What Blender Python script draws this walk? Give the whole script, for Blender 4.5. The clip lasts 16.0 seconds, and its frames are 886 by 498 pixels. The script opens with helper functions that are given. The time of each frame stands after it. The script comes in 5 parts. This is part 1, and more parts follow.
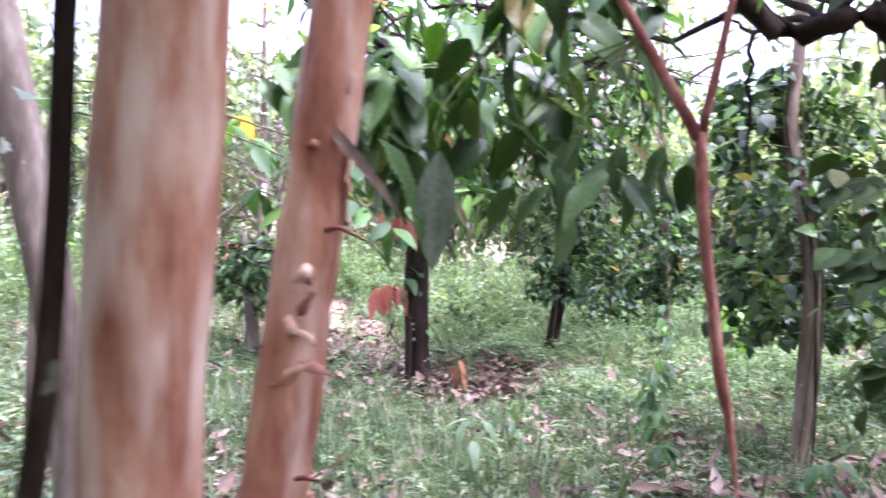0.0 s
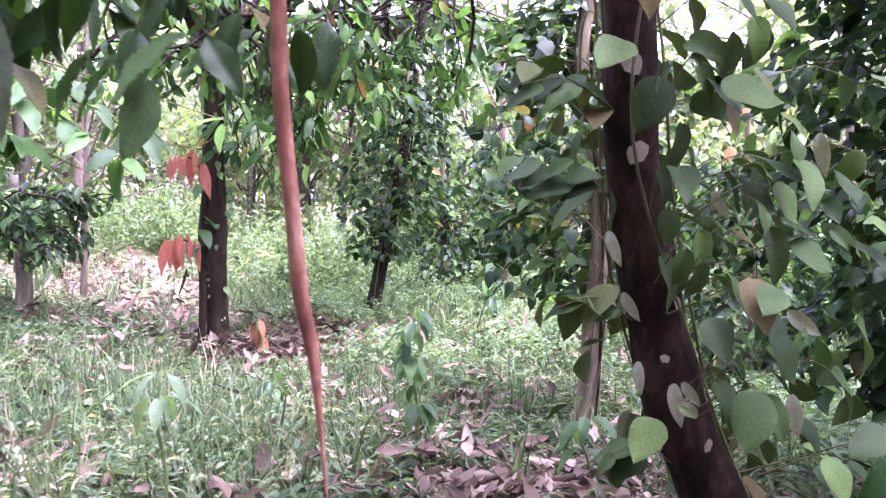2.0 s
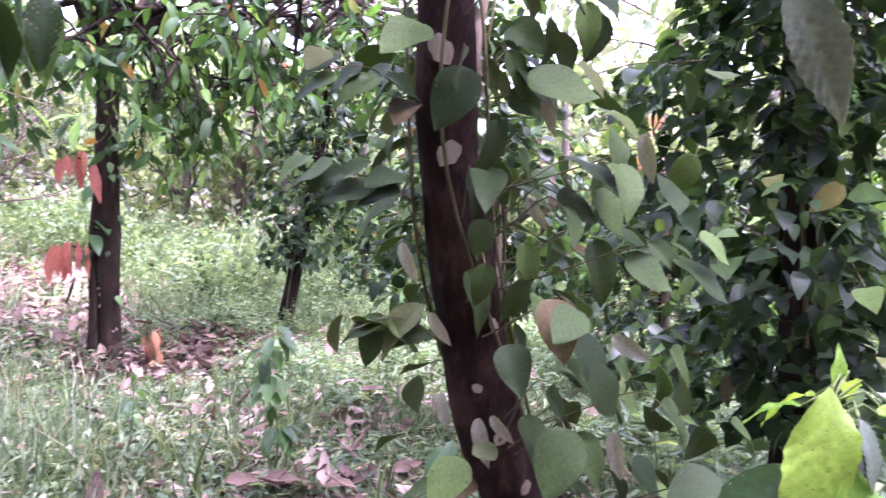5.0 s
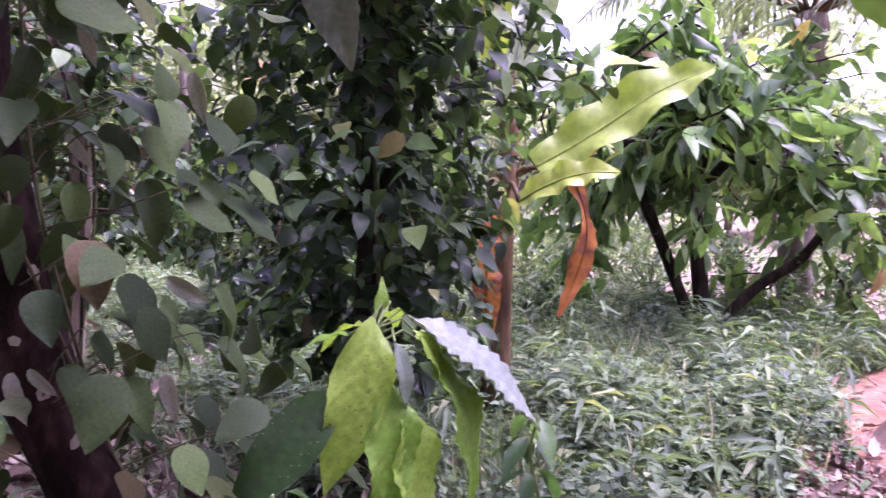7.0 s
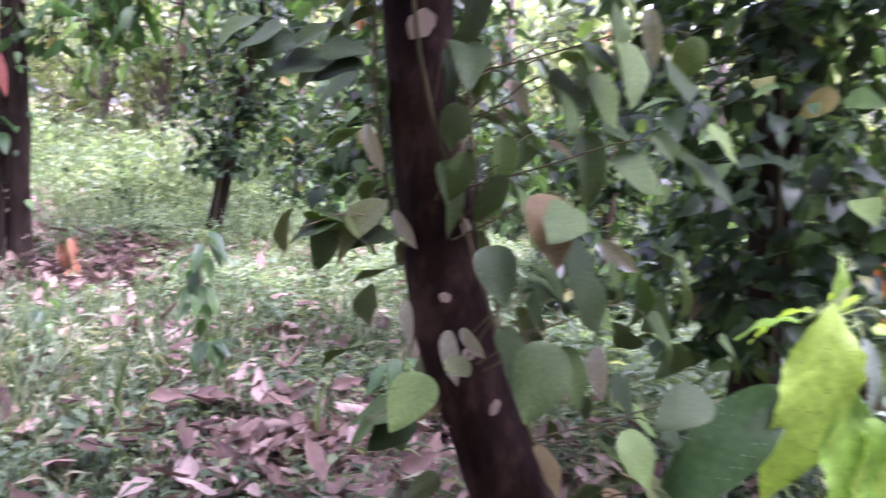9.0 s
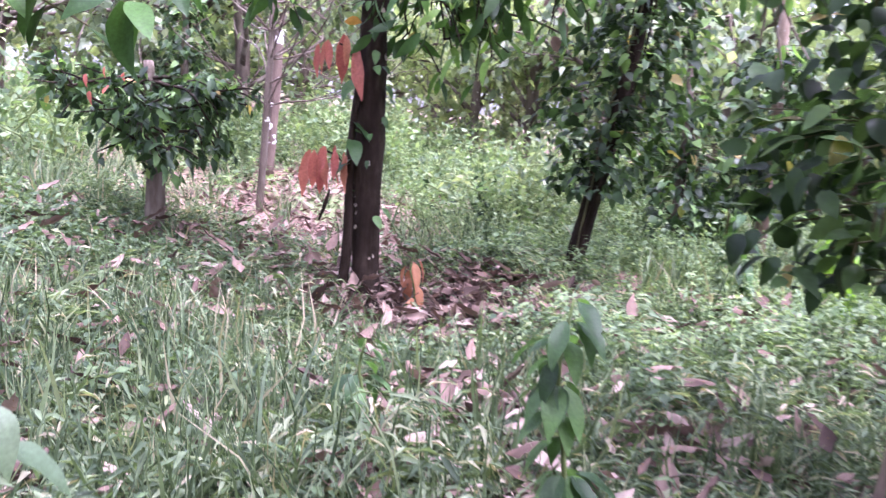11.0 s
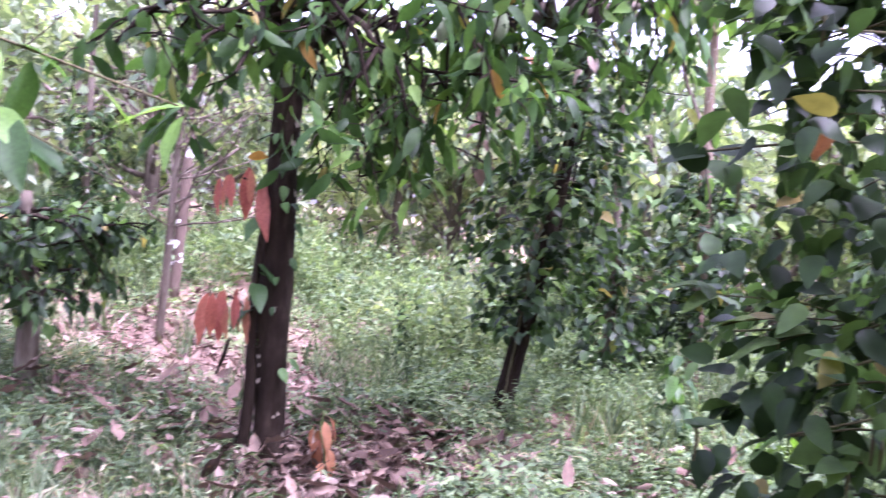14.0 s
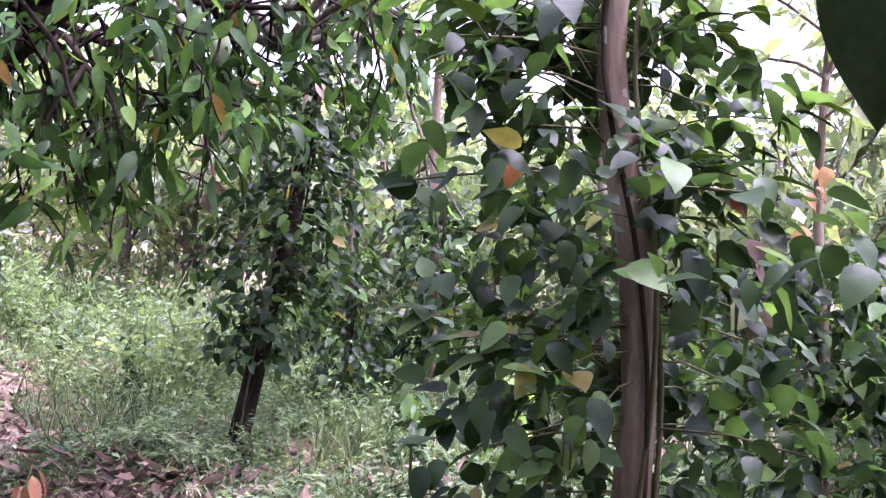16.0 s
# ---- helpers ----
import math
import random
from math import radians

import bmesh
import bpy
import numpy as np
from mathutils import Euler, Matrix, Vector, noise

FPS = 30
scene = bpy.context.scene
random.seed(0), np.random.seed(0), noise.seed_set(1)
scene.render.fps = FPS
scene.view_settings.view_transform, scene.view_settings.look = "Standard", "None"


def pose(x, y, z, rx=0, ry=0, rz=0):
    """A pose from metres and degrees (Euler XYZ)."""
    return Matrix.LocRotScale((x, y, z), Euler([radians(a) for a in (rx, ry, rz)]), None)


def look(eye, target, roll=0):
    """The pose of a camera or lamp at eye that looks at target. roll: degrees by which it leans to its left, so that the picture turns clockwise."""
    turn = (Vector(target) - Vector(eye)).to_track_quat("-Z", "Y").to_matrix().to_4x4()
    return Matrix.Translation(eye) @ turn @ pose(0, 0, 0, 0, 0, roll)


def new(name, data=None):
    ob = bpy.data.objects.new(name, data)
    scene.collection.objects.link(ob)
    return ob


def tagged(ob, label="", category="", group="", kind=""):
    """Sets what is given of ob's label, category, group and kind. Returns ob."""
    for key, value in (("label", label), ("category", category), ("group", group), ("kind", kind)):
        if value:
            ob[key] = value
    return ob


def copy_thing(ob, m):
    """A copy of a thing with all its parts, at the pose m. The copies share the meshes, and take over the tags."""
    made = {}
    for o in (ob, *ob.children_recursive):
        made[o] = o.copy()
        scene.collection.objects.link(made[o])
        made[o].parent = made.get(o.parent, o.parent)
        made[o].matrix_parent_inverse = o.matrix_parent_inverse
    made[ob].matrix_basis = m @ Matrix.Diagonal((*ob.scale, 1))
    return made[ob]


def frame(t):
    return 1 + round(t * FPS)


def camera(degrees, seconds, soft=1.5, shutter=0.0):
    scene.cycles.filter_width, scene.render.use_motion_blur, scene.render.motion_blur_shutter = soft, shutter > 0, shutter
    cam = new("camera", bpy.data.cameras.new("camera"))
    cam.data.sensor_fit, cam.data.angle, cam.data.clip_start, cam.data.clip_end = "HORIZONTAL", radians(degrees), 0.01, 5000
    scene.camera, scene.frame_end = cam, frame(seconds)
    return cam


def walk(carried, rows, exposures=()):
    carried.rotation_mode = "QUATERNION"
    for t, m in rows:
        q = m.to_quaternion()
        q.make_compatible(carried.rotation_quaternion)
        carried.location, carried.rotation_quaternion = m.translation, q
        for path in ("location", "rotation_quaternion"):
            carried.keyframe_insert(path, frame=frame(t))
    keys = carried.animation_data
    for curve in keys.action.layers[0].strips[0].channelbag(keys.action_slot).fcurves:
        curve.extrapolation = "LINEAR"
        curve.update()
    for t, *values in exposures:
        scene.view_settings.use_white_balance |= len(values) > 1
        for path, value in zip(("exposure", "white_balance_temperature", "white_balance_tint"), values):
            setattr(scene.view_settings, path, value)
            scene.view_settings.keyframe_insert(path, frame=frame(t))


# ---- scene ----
cam = camera(57.5, 16.0, soft=1.3, shutter=0.5)
METRES, EYE, TILT, LEAN, TURN = 4.3, 1.4, 0.0, 0.0, 0.0
ROWS = [
    (0.0, 0.0, 0.0, 0.0, 0.0, 0.0, -0.0),
    (0.5, 0.0453, 0.04, -0.0138, -4.41, -0.17, 0.57),
    (1.0, 0.0952, 0.0627, -0.0256, -6.31, -1.13, 0.21),
    (1.5, 0.1428, 0.0824, -0.0304, -7.17, -2.08, -0.47),
    (2.0, 0.1813, 0.1128, -0.0413, -7.41, -1.91, -0.76),
    (2.5, 0.2123, 0.1308, -0.043, -6.47, -2.02, -0.47),
    (3.0, 0.2502, 0.143, -0.0521, -4.44, -2.79, -1.2),
    (5.5, 0.2972, 0.164, -0.037, -15.12, -1.09, -1.4),
    (6.0, 0.31, 0.1594, -0.0443, -22.65, -2.99, -1.32),
    (6.5, 0.3241, 0.1514, -0.0444, -29.85, -4.03, -1.56),
    (7.0, 0.3318, 0.1442, -0.0426, -35.18, -4.1, -1.95),
    (7.5, 0.3314, 0.145, -0.0431, -37.14, -4.33, -2.36),
    (8.0, 0.3212, 0.1589, -0.0469, -32.52, -5.05, -2.87),
    (8.5, 0.2984, 0.1871, -0.0507, -23.71, -5.27, -3.17),
    (9.0, 0.2832, 0.2245, -0.0571, -14.95, -6.62, -3.4),
    (9.5, 0.2831, 0.2854, -0.0661, -6.13, -6.93, -3.44),
    (12.0, 0.2402, 0.6418, -0.0263, 17.36, -7.2, -3.73),
    (12.5, 0.2291, 0.6473, -0.0074, 20.16, -5.21, -3.22),
    (13.0, 0.2307, 0.6494, -0.0007, 18.22, -3.25, -3.86),
    (13.5, 0.2394, 0.6539, 0.005, 11.04, -1.55, -4.67),
    (14.0, 0.2517, 0.6561, 0.0102, 4.66, -0.39, -4.65),
    (14.5, 0.2602, 0.6581, 0.0123, -1.12, 0.72, -4.17),
    (15.0, 0.2663, 0.6577, 0.0136, -6.87, 1.42, -3.53),
    (15.5, 0.271, 0.6564, 0.0147, -11.79, 1.96, -3.03),
    (16.0, 0.2714, 0.6553, 0.0147, -13.18, 2.37, -2.65),
]
walk(cam, [(t, pose(0, 0, EYE, TILT, LEAN, TURN) @ pose(METRES * x, METRES * y, METRES * z, 90 + pitch, roll, yaw)) for t, x, y, z, yaw, pitch, roll in ROWS],
     exposures=[(0.0, 3.2, 5400, 38), (1.0, 3.32, 5400, 41), (2.5, 3.62, 5460, 48), (5.5, 3.5, 5480, 58), (6.5, 3.1, 5480, 70), (7.5, 2.58, 5520, 75), (8.5, 3.22, 5480, 64), (9.5, 3.62, 5500, 49), (12.0, 2.76, 5400, 47), (13.5, 3.1, 5400, 53), (16.0, 2.88, 5580, 49)])

# ---- sky and light: a bright overcast day ----
SUN_UP, SUN_TURN = radians(70), radians(125)
world = bpy.data.worlds.new("world")
scene.world = world
world.use_nodes = True
wn = world.node_tree
sky = wn.nodes.new("ShaderNodeTexSky")
sky.sky_type, sky.sun_disc = "NISHITA", False
sky.sun_elevation, sky.sun_rotation = SUN_UP, SUN_TURN
sky.dust_density = 6.0
grey = wn.nodes.new("ShaderNodeHueSaturation")
grey.inputs["Saturation"].default_value = 0.35
wn.links.new(sky.outputs["Color"], grey.inputs["Color"])
wn.links.new(grey.outputs["Color"], wn.nodes["Background"].inputs["Color"])
wn.nodes["Background"].inputs["Strength"].default_value = 0.15
sun = bpy.data.lights.new("sun", "SUN")
sun.energy, sun.angle, sun.color = 1.5, radians(40), (1.0, 0.96, 0.9)
sun_ob = new("sun", sun)
away = Vector((math.cos(SUN_UP) * math.sin(SUN_TURN), math.cos(SUN_UP) * math.cos(SUN_TURN), math.sin(SUN_UP)))
sun_ob.matrix_world = look(away * 50, (0, 0, 0))


# ---- materials ----
def nodes_of(name):
    m = bpy.data.materials.new(name)
    m.use_nodes = True
    return m, m.node_tree, m.node_tree.nodes["Principled BSDF"]


def mix_colour(nt, fac, a, b):
    n = nt.nodes.new("ShaderNodeMix")
    n.data_type = "RGBA"
    for k, v in ((0, fac), (6, a), (7, b)):
        if isinstance(v, (tuple, float, int)):
            n.inputs[k].default_value = v
        else:
            nt.links.new(v, n.inputs[k])
    return n.outputs[2]


def noise_of(nt, scale, detail=5.0, rough=0.6, coords="Object", stretch=(1, 1, 1)):
    tc = nt.nodes.new("ShaderNodeTexCoord")
    mp = nt.nodes.new("ShaderNodeMapping")
    mp.inputs["Scale"].default_value = stretch
    n = nt.nodes.new("ShaderNodeTexNoise")
    n.inputs["Scale"].default_value, n.inputs["Detail"].default_value, n.inputs["Roughness"].default_value = scale, detail, rough
    nt.links.new(tc.outputs[coords], mp.inputs["Vector"])
    nt.links.new(mp.outputs["Vector"], n.inputs["Vector"])
    return n.outputs["Fac"]


def ramp(nt, fac, stops):
    r = nt.nodes.new("ShaderNodeValToRGB")
    while len(r.color_ramp.elements) < len(stops):
        r.color_ramp.elements.new(0.5)
    for e, (p, c) in zip(r.color_ramp.elements, stops):
        e.position, e.color = p, (*c, 1)
    nt.links.new(fac, r.inputs["Fac"])
    return r.outputs["Color"]


def bump_of(nt, bsdf, height, strength, distance=0.01):
    b = nt.nodes.new("ShaderNodeBump")
    b.inputs["Strength"].default_value, b.inputs["Distance"].default_value = strength, distance
    nt.links.new(height, b.inputs["Height"])
    nt.links.new(b.outputs["Normal"], bsdf.inputs["Normal"])


def leaf_material(name, stops, rough=0.42, through_light=0.35, spots=0.0, glow=(1.25, 1.35, 0.6), mute=0.3, gloss=0.3, scorch=None):
    """Leaf skin: a colour for each leaf from the stops, blotches, a waxy gloss and light let through."""
    m, nt, b = nodes_of(name)
    # mute greys the colours, standing in for veiling haze
    stops = [(p, tuple((1 - mute) * v + mute * (0.3 * c[0] + 0.6 * c[1] + 0.1 * c[2]) for v in c)) for p, c in stops]
    island, info = nt.nodes.new("ShaderNodeNewGeometry"), nt.nodes.new("ShaderNodeObjectInfo")
    add = nt.nodes.new("ShaderNodeMath")
    add.operation = "ADD"
    nt.links.new(island.outputs["Random Per Island"], add.inputs[0])
    nt.links.new(info.outputs["Random"], add.inputs[1])
    fr = nt.nodes.new("ShaderNodeMath")
    fr.operation = "FRACT"
    nt.links.new(add.outputs[0], fr.inputs[0])
    col = ramp(nt, fr.outputs[0], stops)
    blot = noise_of(nt, 18.0, 4.0)
    dark = ramp(nt, blot, [(0.3, (0.72, 0.72, 0.72)), (0.7, (1.15, 1.15, 1.15))])
    mul = nt.nodes.new("ShaderNodeMix")
    mul.data_type, mul.blend_type = "RGBA", "MULTIPLY"
    mul.inputs[0].default_value = 1.0
    nt.links.new(col, mul.inputs[6])
    nt.links.new(dark, mul.inputs[7])
    col = mul.outputs[2]
    if spots:
        hole = ramp(nt, noise_of(nt, 60.0, 2.0), [(0.66, (0, 0, 0)), (0.70, (1, 1, 1))])
        col = mix_colour(nt, hole, col, (0.16, 0.09, 0.03, 1))
    if scorch:
        burnt = ramp(nt, noise_of(nt, 9.0, 4.0), [(0.46, (0, 0, 0)), (0.58, (1, 1, 1))])
        col = mix_colour(nt, burnt, col, (*scorch, 1))
    nt.links.new(col, b.inputs["Base Color"])
    b.inputs["Roughness"].default_value = rough
    b.inputs["Specular IOR Level"].default_value = gloss
    bump_of(nt, b, noise_of(nt, 90.0, 3.0), 0.25, 0.003)
    tr = nt.nodes.new("ShaderNodeBsdfTranslucent")
    tint = nt.nodes.new("ShaderNodeMix")
    tint.data_type, tint.blend_type = "RGBA", "MULTIPLY"
    tint.inputs[0].default_value = 1.0
    nt.links.new(col, tint.inputs[6])
    tint.inputs[7].default_value = (*glow, 1)
    nt.links.new(tint.outputs[2], tr.inputs["Color"])
    ms = nt.nodes.new("ShaderNodeMixShader")
    ms.inputs[0].default_value = through_light
    out = nt.nodes["Material Output"]
    nt.links.new(b.outputs[0], ms.inputs[1])
    nt.links.new(tr.outputs[0], ms.inputs[2])
    nt.links.new(ms.outputs[0], out.inputs["Surface"])
    return m


def bark_material(name, stops, scale=6.0, stretch=(1, 1, 0.25), rough=0.85, relief=0.6, patches=None, patch_scale=5.0, patch_at=0.62, tight=0.62, patch_long=1.0, patch_soft=0.03):
    m, nt, b = nodes_of(name)
    base = noise_of(nt, scale, 8.0, 0.65, stretch=stretch)
    col = ramp(nt, base, [(0.5 + (p - 0.55) * tight, c) for p, c in stops])
    if patches:
        mask = ramp(nt, noise_of(nt, patch_scale, 3.0, 0.5, stretch=(1, 1, patch_long)), [(patch_at, (0, 0, 0)), (patch_at + patch_soft, (1, 1, 1))])
        col = mix_colour(nt, mask, col, (*patches, 1))
    nt.links.new(col, b.inputs["Base Color"])
    b.inputs["Roughness"].default_value = rough
    b.inputs["Specular IOR Level"].default_value = 0.08
    bump_of(nt, b, noise_of(nt, scale * 4, 8.0, 0.75, stretch=stretch), relief, 0.03)
    return m


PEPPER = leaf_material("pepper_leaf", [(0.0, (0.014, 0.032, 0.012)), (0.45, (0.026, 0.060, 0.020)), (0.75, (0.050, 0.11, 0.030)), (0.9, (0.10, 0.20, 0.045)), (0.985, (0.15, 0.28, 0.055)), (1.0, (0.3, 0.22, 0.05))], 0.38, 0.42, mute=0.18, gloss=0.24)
PEPPER_PALE = leaf_material("pepper_leaf_under", [(0.0, (0.18, 0.205, 0.16)), (1.0, (0.31, 0.335, 0.28))], 0.5, 0.2, gloss=0.15)
PEPPER_UNDER = leaf_material("pepper_leaf_matt_side", [(0.0, (0.075, 0.115, 0.05)), (0.7, (0.12, 0.165, 0.07)), (1.0, (0.16, 0.16, 0.08))], 0.55, 0.45, mute=0.1, gloss=0.1)
# Pale leaf underside, its base colour raised further to paint a wet sheen.
PALE_SHEEN = leaf_material("pale_leaf_painted_sheen", [(0.0, (0.34, 0.365, 0.31)), (1.0, (0.44, 0.46, 0.40))], 0.38, 0.25, mute=0.2, gloss=0.5)
# Sky sheen on ribbed cocoa leaves, painted as a paler base colour.
PAINTED_SHEEN = leaf_material("painted_sheen_leaf", [(0.0, (0.15, 0.215, 0.145)), (1.0, (0.21, 0.275, 0.195))], 0.3, 0.25, mute=0.15, gloss=0.4)
# Pepper leaf in lighter olive: light from behind is put into the colour.
PEPPER_BACKLIT = leaf_material("pepper_leaf_backlit", [(0.0, (0.032, 0.062, 0.022)), (0.35, (0.058, 0.105, 0.032)), (0.7, (0.095, 0.17, 0.045)), (0.88, (0.15, 0.26, 0.055)), (0.95, (0.15, 0.15, 0.055)), (1.0, (0.18, 0.13, 0.05))], 0.42, 0.5, mute=0.14, gloss=0.13)
COCOA = leaf_material("cocoa_leaf", [(0.0, (0.022, 0.055, 0.016)), (0.5, (0.042, 0.10, 0.024)), (0.85, (0.08, 0.18, 0.032)), (0.97, (0.15, 0.27, 0.045)), (1.0, (0.40, 0.17, 0.04))], 0.42, 0.45, mute=0.1, gloss=0.15)
COCOA_YOUNG = leaf_material("young_cocoa_leaf", [(0.0, (0.15, 0.31, 0.03)), (0.6, (0.21, 0.39, 0.035)), (1.0, (0.28, 0.44, 0.05))], 0.4, 0.45, spots=0.4, mute=0.05)
SHINE = leaf_material("broad_leaf", [(0.0, (0.025, 0.065, 0.02)), (0.6, (0.05, 0.125, 0.03)), (1.0, (0.10, 0.22, 0.045))], 0.38, 0.42, mute=0.15, gloss=0.3)
FEATHER = leaf_material("feathery_weed", [(0.0, (0.07, 0.135, 0.055)), (0.5, (0.14, 0.24, 0.09)), (1.0, (0.24, 0.35, 0.14))], 0.45, 0.5, mute=0.28)
RED_LEAF = leaf_material("red_flush_leaf", [(0.0, (0.36, 0.085, 0.06)), (0.5, (0.46, 0.13, 0.075)), (0.8, (0.46, 0.19, 0.085)), (1.0, (0.52, 0.28, 0.12))], 0.5, 0.4, glow=(1.2, 0.95, 0.85), mute=0.18)
RUST_LEAF = leaf_material("rust_leaf", [(0.0, (0.22, 0.08, 0.035)), (1.0, (0.36, 0.17, 0.07))], 0.6, 0.35, glow=(1.2, 0.95, 0.8), mute=0.1)
# Cocoa leaf lightened so that backlight and sheen sit in its colour.
COCOA_BACKLIT = leaf_material("backlit_cocoa_leaf", [(0.0, (0.035, 0.085, 0.024)), (0.4, (0.07, 0.15, 0.035)), (0.8, (0.12, 0.24, 0.05)), (0.97, (0.18, 0.30, 0.06)), (1.0, (0.35, 0.14, 0.05))], 0.36, 0.5, mute=0.15)
# Background leaves: haze and open backlight are painted in as paler, greyer greens.
FAR_LEAF = leaf_material("haze_paled_leaf", [(0.0, (0.06, 0.11, 0.045)), (0.4, (0.12, 0.2, 0.07)), (0.8, (0.2, 0.3, 0.1)), (1.0, (0.33, 0.4, 0.13))], 0.42, 0.5, mute=0.42)
PALED_LEAF = leaf_material("light_paled_leaf", [(0.0, (0.14, 0.24, 0.06)), (0.6, (0.26, 0.38, 0.1)), (1.0, (0.40, 0.44, 0.16))], 0.45, 0.55, mute=0.45)
HERB = leaf_material("herb_leaf", [(0.0, (0.030, 0.068, 0.027)), (0.5, (0.072, 0.138, 0.05)), (0.9, (0.125, 0.22, 0.07)), (1.0, (0.22, 0.25, 0.09))], 0.46, 0.4, mute=0.3, gloss=0.18)
PALE_HERB = leaf_material("pale_sapling_leaf", [(0.0, (0.10, 0.18, 0.08)), (1.0, (0.19, 0.28, 0.14))], 0.4, 0.4, mute=0.2, gloss=0.3)
GRASS = leaf_material("grass_blade", [(0.0, (0.032, 0.065, 0.026)), (0.4, (0.078, 0.135, 0.054)), (0.75, (0.145, 0.22, 0.092)), (0.88, (0.22, 0.29, 0.14)), (0.95, (0.29, 0.25, 0.15)), (1.0, (0.40, 0.32, 0.22))], 0.48, 0.4, mute=0.3, gloss=0.18)
BANANA = leaf_material("banana_leaf", [(0.0, (0.20, 0.29, 0.035)), (1.0, (0.27, 0.34, 0.045))], 0.35, 0.4, mute=0.05)
# Banana leaf greyed and paled to paint the sheen on its upper face.
BANANA_PALE = leaf_material("sheen_painted_banana_leaf", [(0.0, (0.20, 0.27, 0.16)), (1.0, (0.27, 0.33, 0.21))], 0.35, 0.4, mute=0.15, gloss=0.5)
DRY_ORANGE = leaf_material("dry_banana_leaf", [(0.0, (0.27, 0.10, 0.025)), (0.6, (0.40, 0.16, 0.035)), (1.0, (0.48, 0.23, 0.06))], 0.75, 0.3, spots=0.6, glow=(1.1, 1.0, 0.7), mute=0.0, gloss=0.1, scorch=(0.15, 0.06, 0.035))
LITTER = leaf_material("fallen_leaf", [(0.0, (0.06, 0.034, 0.024)), (0.4, (0.145, 0.085, 0.058)), (0.75, (0.23, 0.145, 0.10)), (1.0, (0.38, 0.28, 0.21))], 0.8, 0.15, spots=0.3, glow=(1, 0.9, 0.8), gloss=0.15)
YELLOW_LEAF = leaf_material("yellow_leaf", [(0.0, (0.55, 0.22, 0.04)), (1.0, (0.62, 0.45, 0.08))], 0.5, 0.4, glow=(1.1, 1.0, 0.6))
ORANGE_LEAF = leaf_material("orange_leaf", [(0.0, (0.45, 0.12, 0.03)), (1.0, (0.58, 0.22, 0.05))], 0.5, 0.35, glow=(1.1, 0.9, 0.6))
BARK_DARK = bark_material("dark_bark", [(0.3, (0.009, 0.006, 0.004)), (0.55, (0.022, 0.015, 0.011)), (0.8, (0.05, 0.038, 0.028))], scale=9.0, patches=(0.13, 0.14, 0.10), patch_scale=7.0, patch_at=0.70)
BARK_LICHEN = bark_material("lichen_bark", [(0.3, (0.005, 0.003, 0.003)), (0.55, (0.018, 0.010, 0.008)), (0.8, (0.055, 0.032, 0.026))], scale=10.0, stretch=(1, 1, 0.5))
BARK_GREY = bark_material("grey_bark", [(0.3, (0.05, 0.038, 0.03)), (0.55, (0.11, 0.088, 0.07)), (0.8, (0.2, 0.175, 0.14))], patches=(0.42, 0.42, 0.36), patch_scale=9.0, patch_at=0.66)
BARK_PALE = bark_material("pale_bark", [(0.3, (0.10, 0.07, 0.055)), (0.6, (0.22, 0.165, 0.125)), (0.8, (0.34, 0.28, 0.22))], scale=8.0, patches=(0.30, 0.27, 0.22), patch_scale=14.0, patch_at=0.66)
BARK_RED = bark_material("red_brown_bark", [(0.3, (0.12, 0.046, 0.036)), (0.55, (0.23, 0.095, 0.072)), (0.8, (0.36, 0.20, 0.155))], scale=14.0, stretch=(1, 1, 0.5), rough=0.7, relief=0.35)
BARK_PEEL = bark_material("smooth_peeling_bark", [(0.26, (0.08, 0.03, 0.02)), (0.42, (0.22, 0.09, 0.055)), (0.56, (0.38, 0.19, 0.12)), (0.7, (0.54, 0.36, 0.26)), (0.85, (0.66, 0.53, 0.44))], scale=7.0, stretch=(1, 1, 0.3), rough=0.5, relief=0.3, patches=(0.62, 0.48, 0.39), patch_scale=13.0, patch_at=0.47, tight=0.95, patch_long=0.2, patch_soft=0.2)
WHITE_BARK = bark_material("whitened_bark", [(0.3, (0.07, 0.05, 0.042)), (0.8, (0.17, 0.125, 0.10))], patches=(0.72, 0.68, 0.66), patch_scale=5.0, patch_at=0.58)
LICHEN = bark_material("lichen", [(0.3, (0.20, 0.165, 0.125)), (0.7, (0.29, 0.255, 0.20))], scale=30, relief=0.3)
STEM_GREEN = bark_material("green_stem", [(0.3, (0.08, 0.12, 0.04)), (0.7, (0.17, 0.22, 0.08))], scale=15, relief=0.2, rough=0.6)
STEM_DARK = bark_material("brown_stem", [(0.3, (0.05, 0.05, 0.025)), (0.7, (0.11, 0.10, 0.05))], scale=15, relief=0.2, rough=0.7)
STEM_BANANA = bark_material("banana_stem", [(0.3, (0.035, 0.02, 0.012)), (0.6, (0.10, 0.065, 0.03)), (0.8, (0.22, 0.18, 0.07))], scale=8, rough=0.6, relief=0.3)
POD = bark_material("cocoa_pod", [(0.3, (0.30, 0.38, 0.22)), (0.7, (0.48, 0.54, 0.38))], scale=14, rough=0.5, relief=0.3)


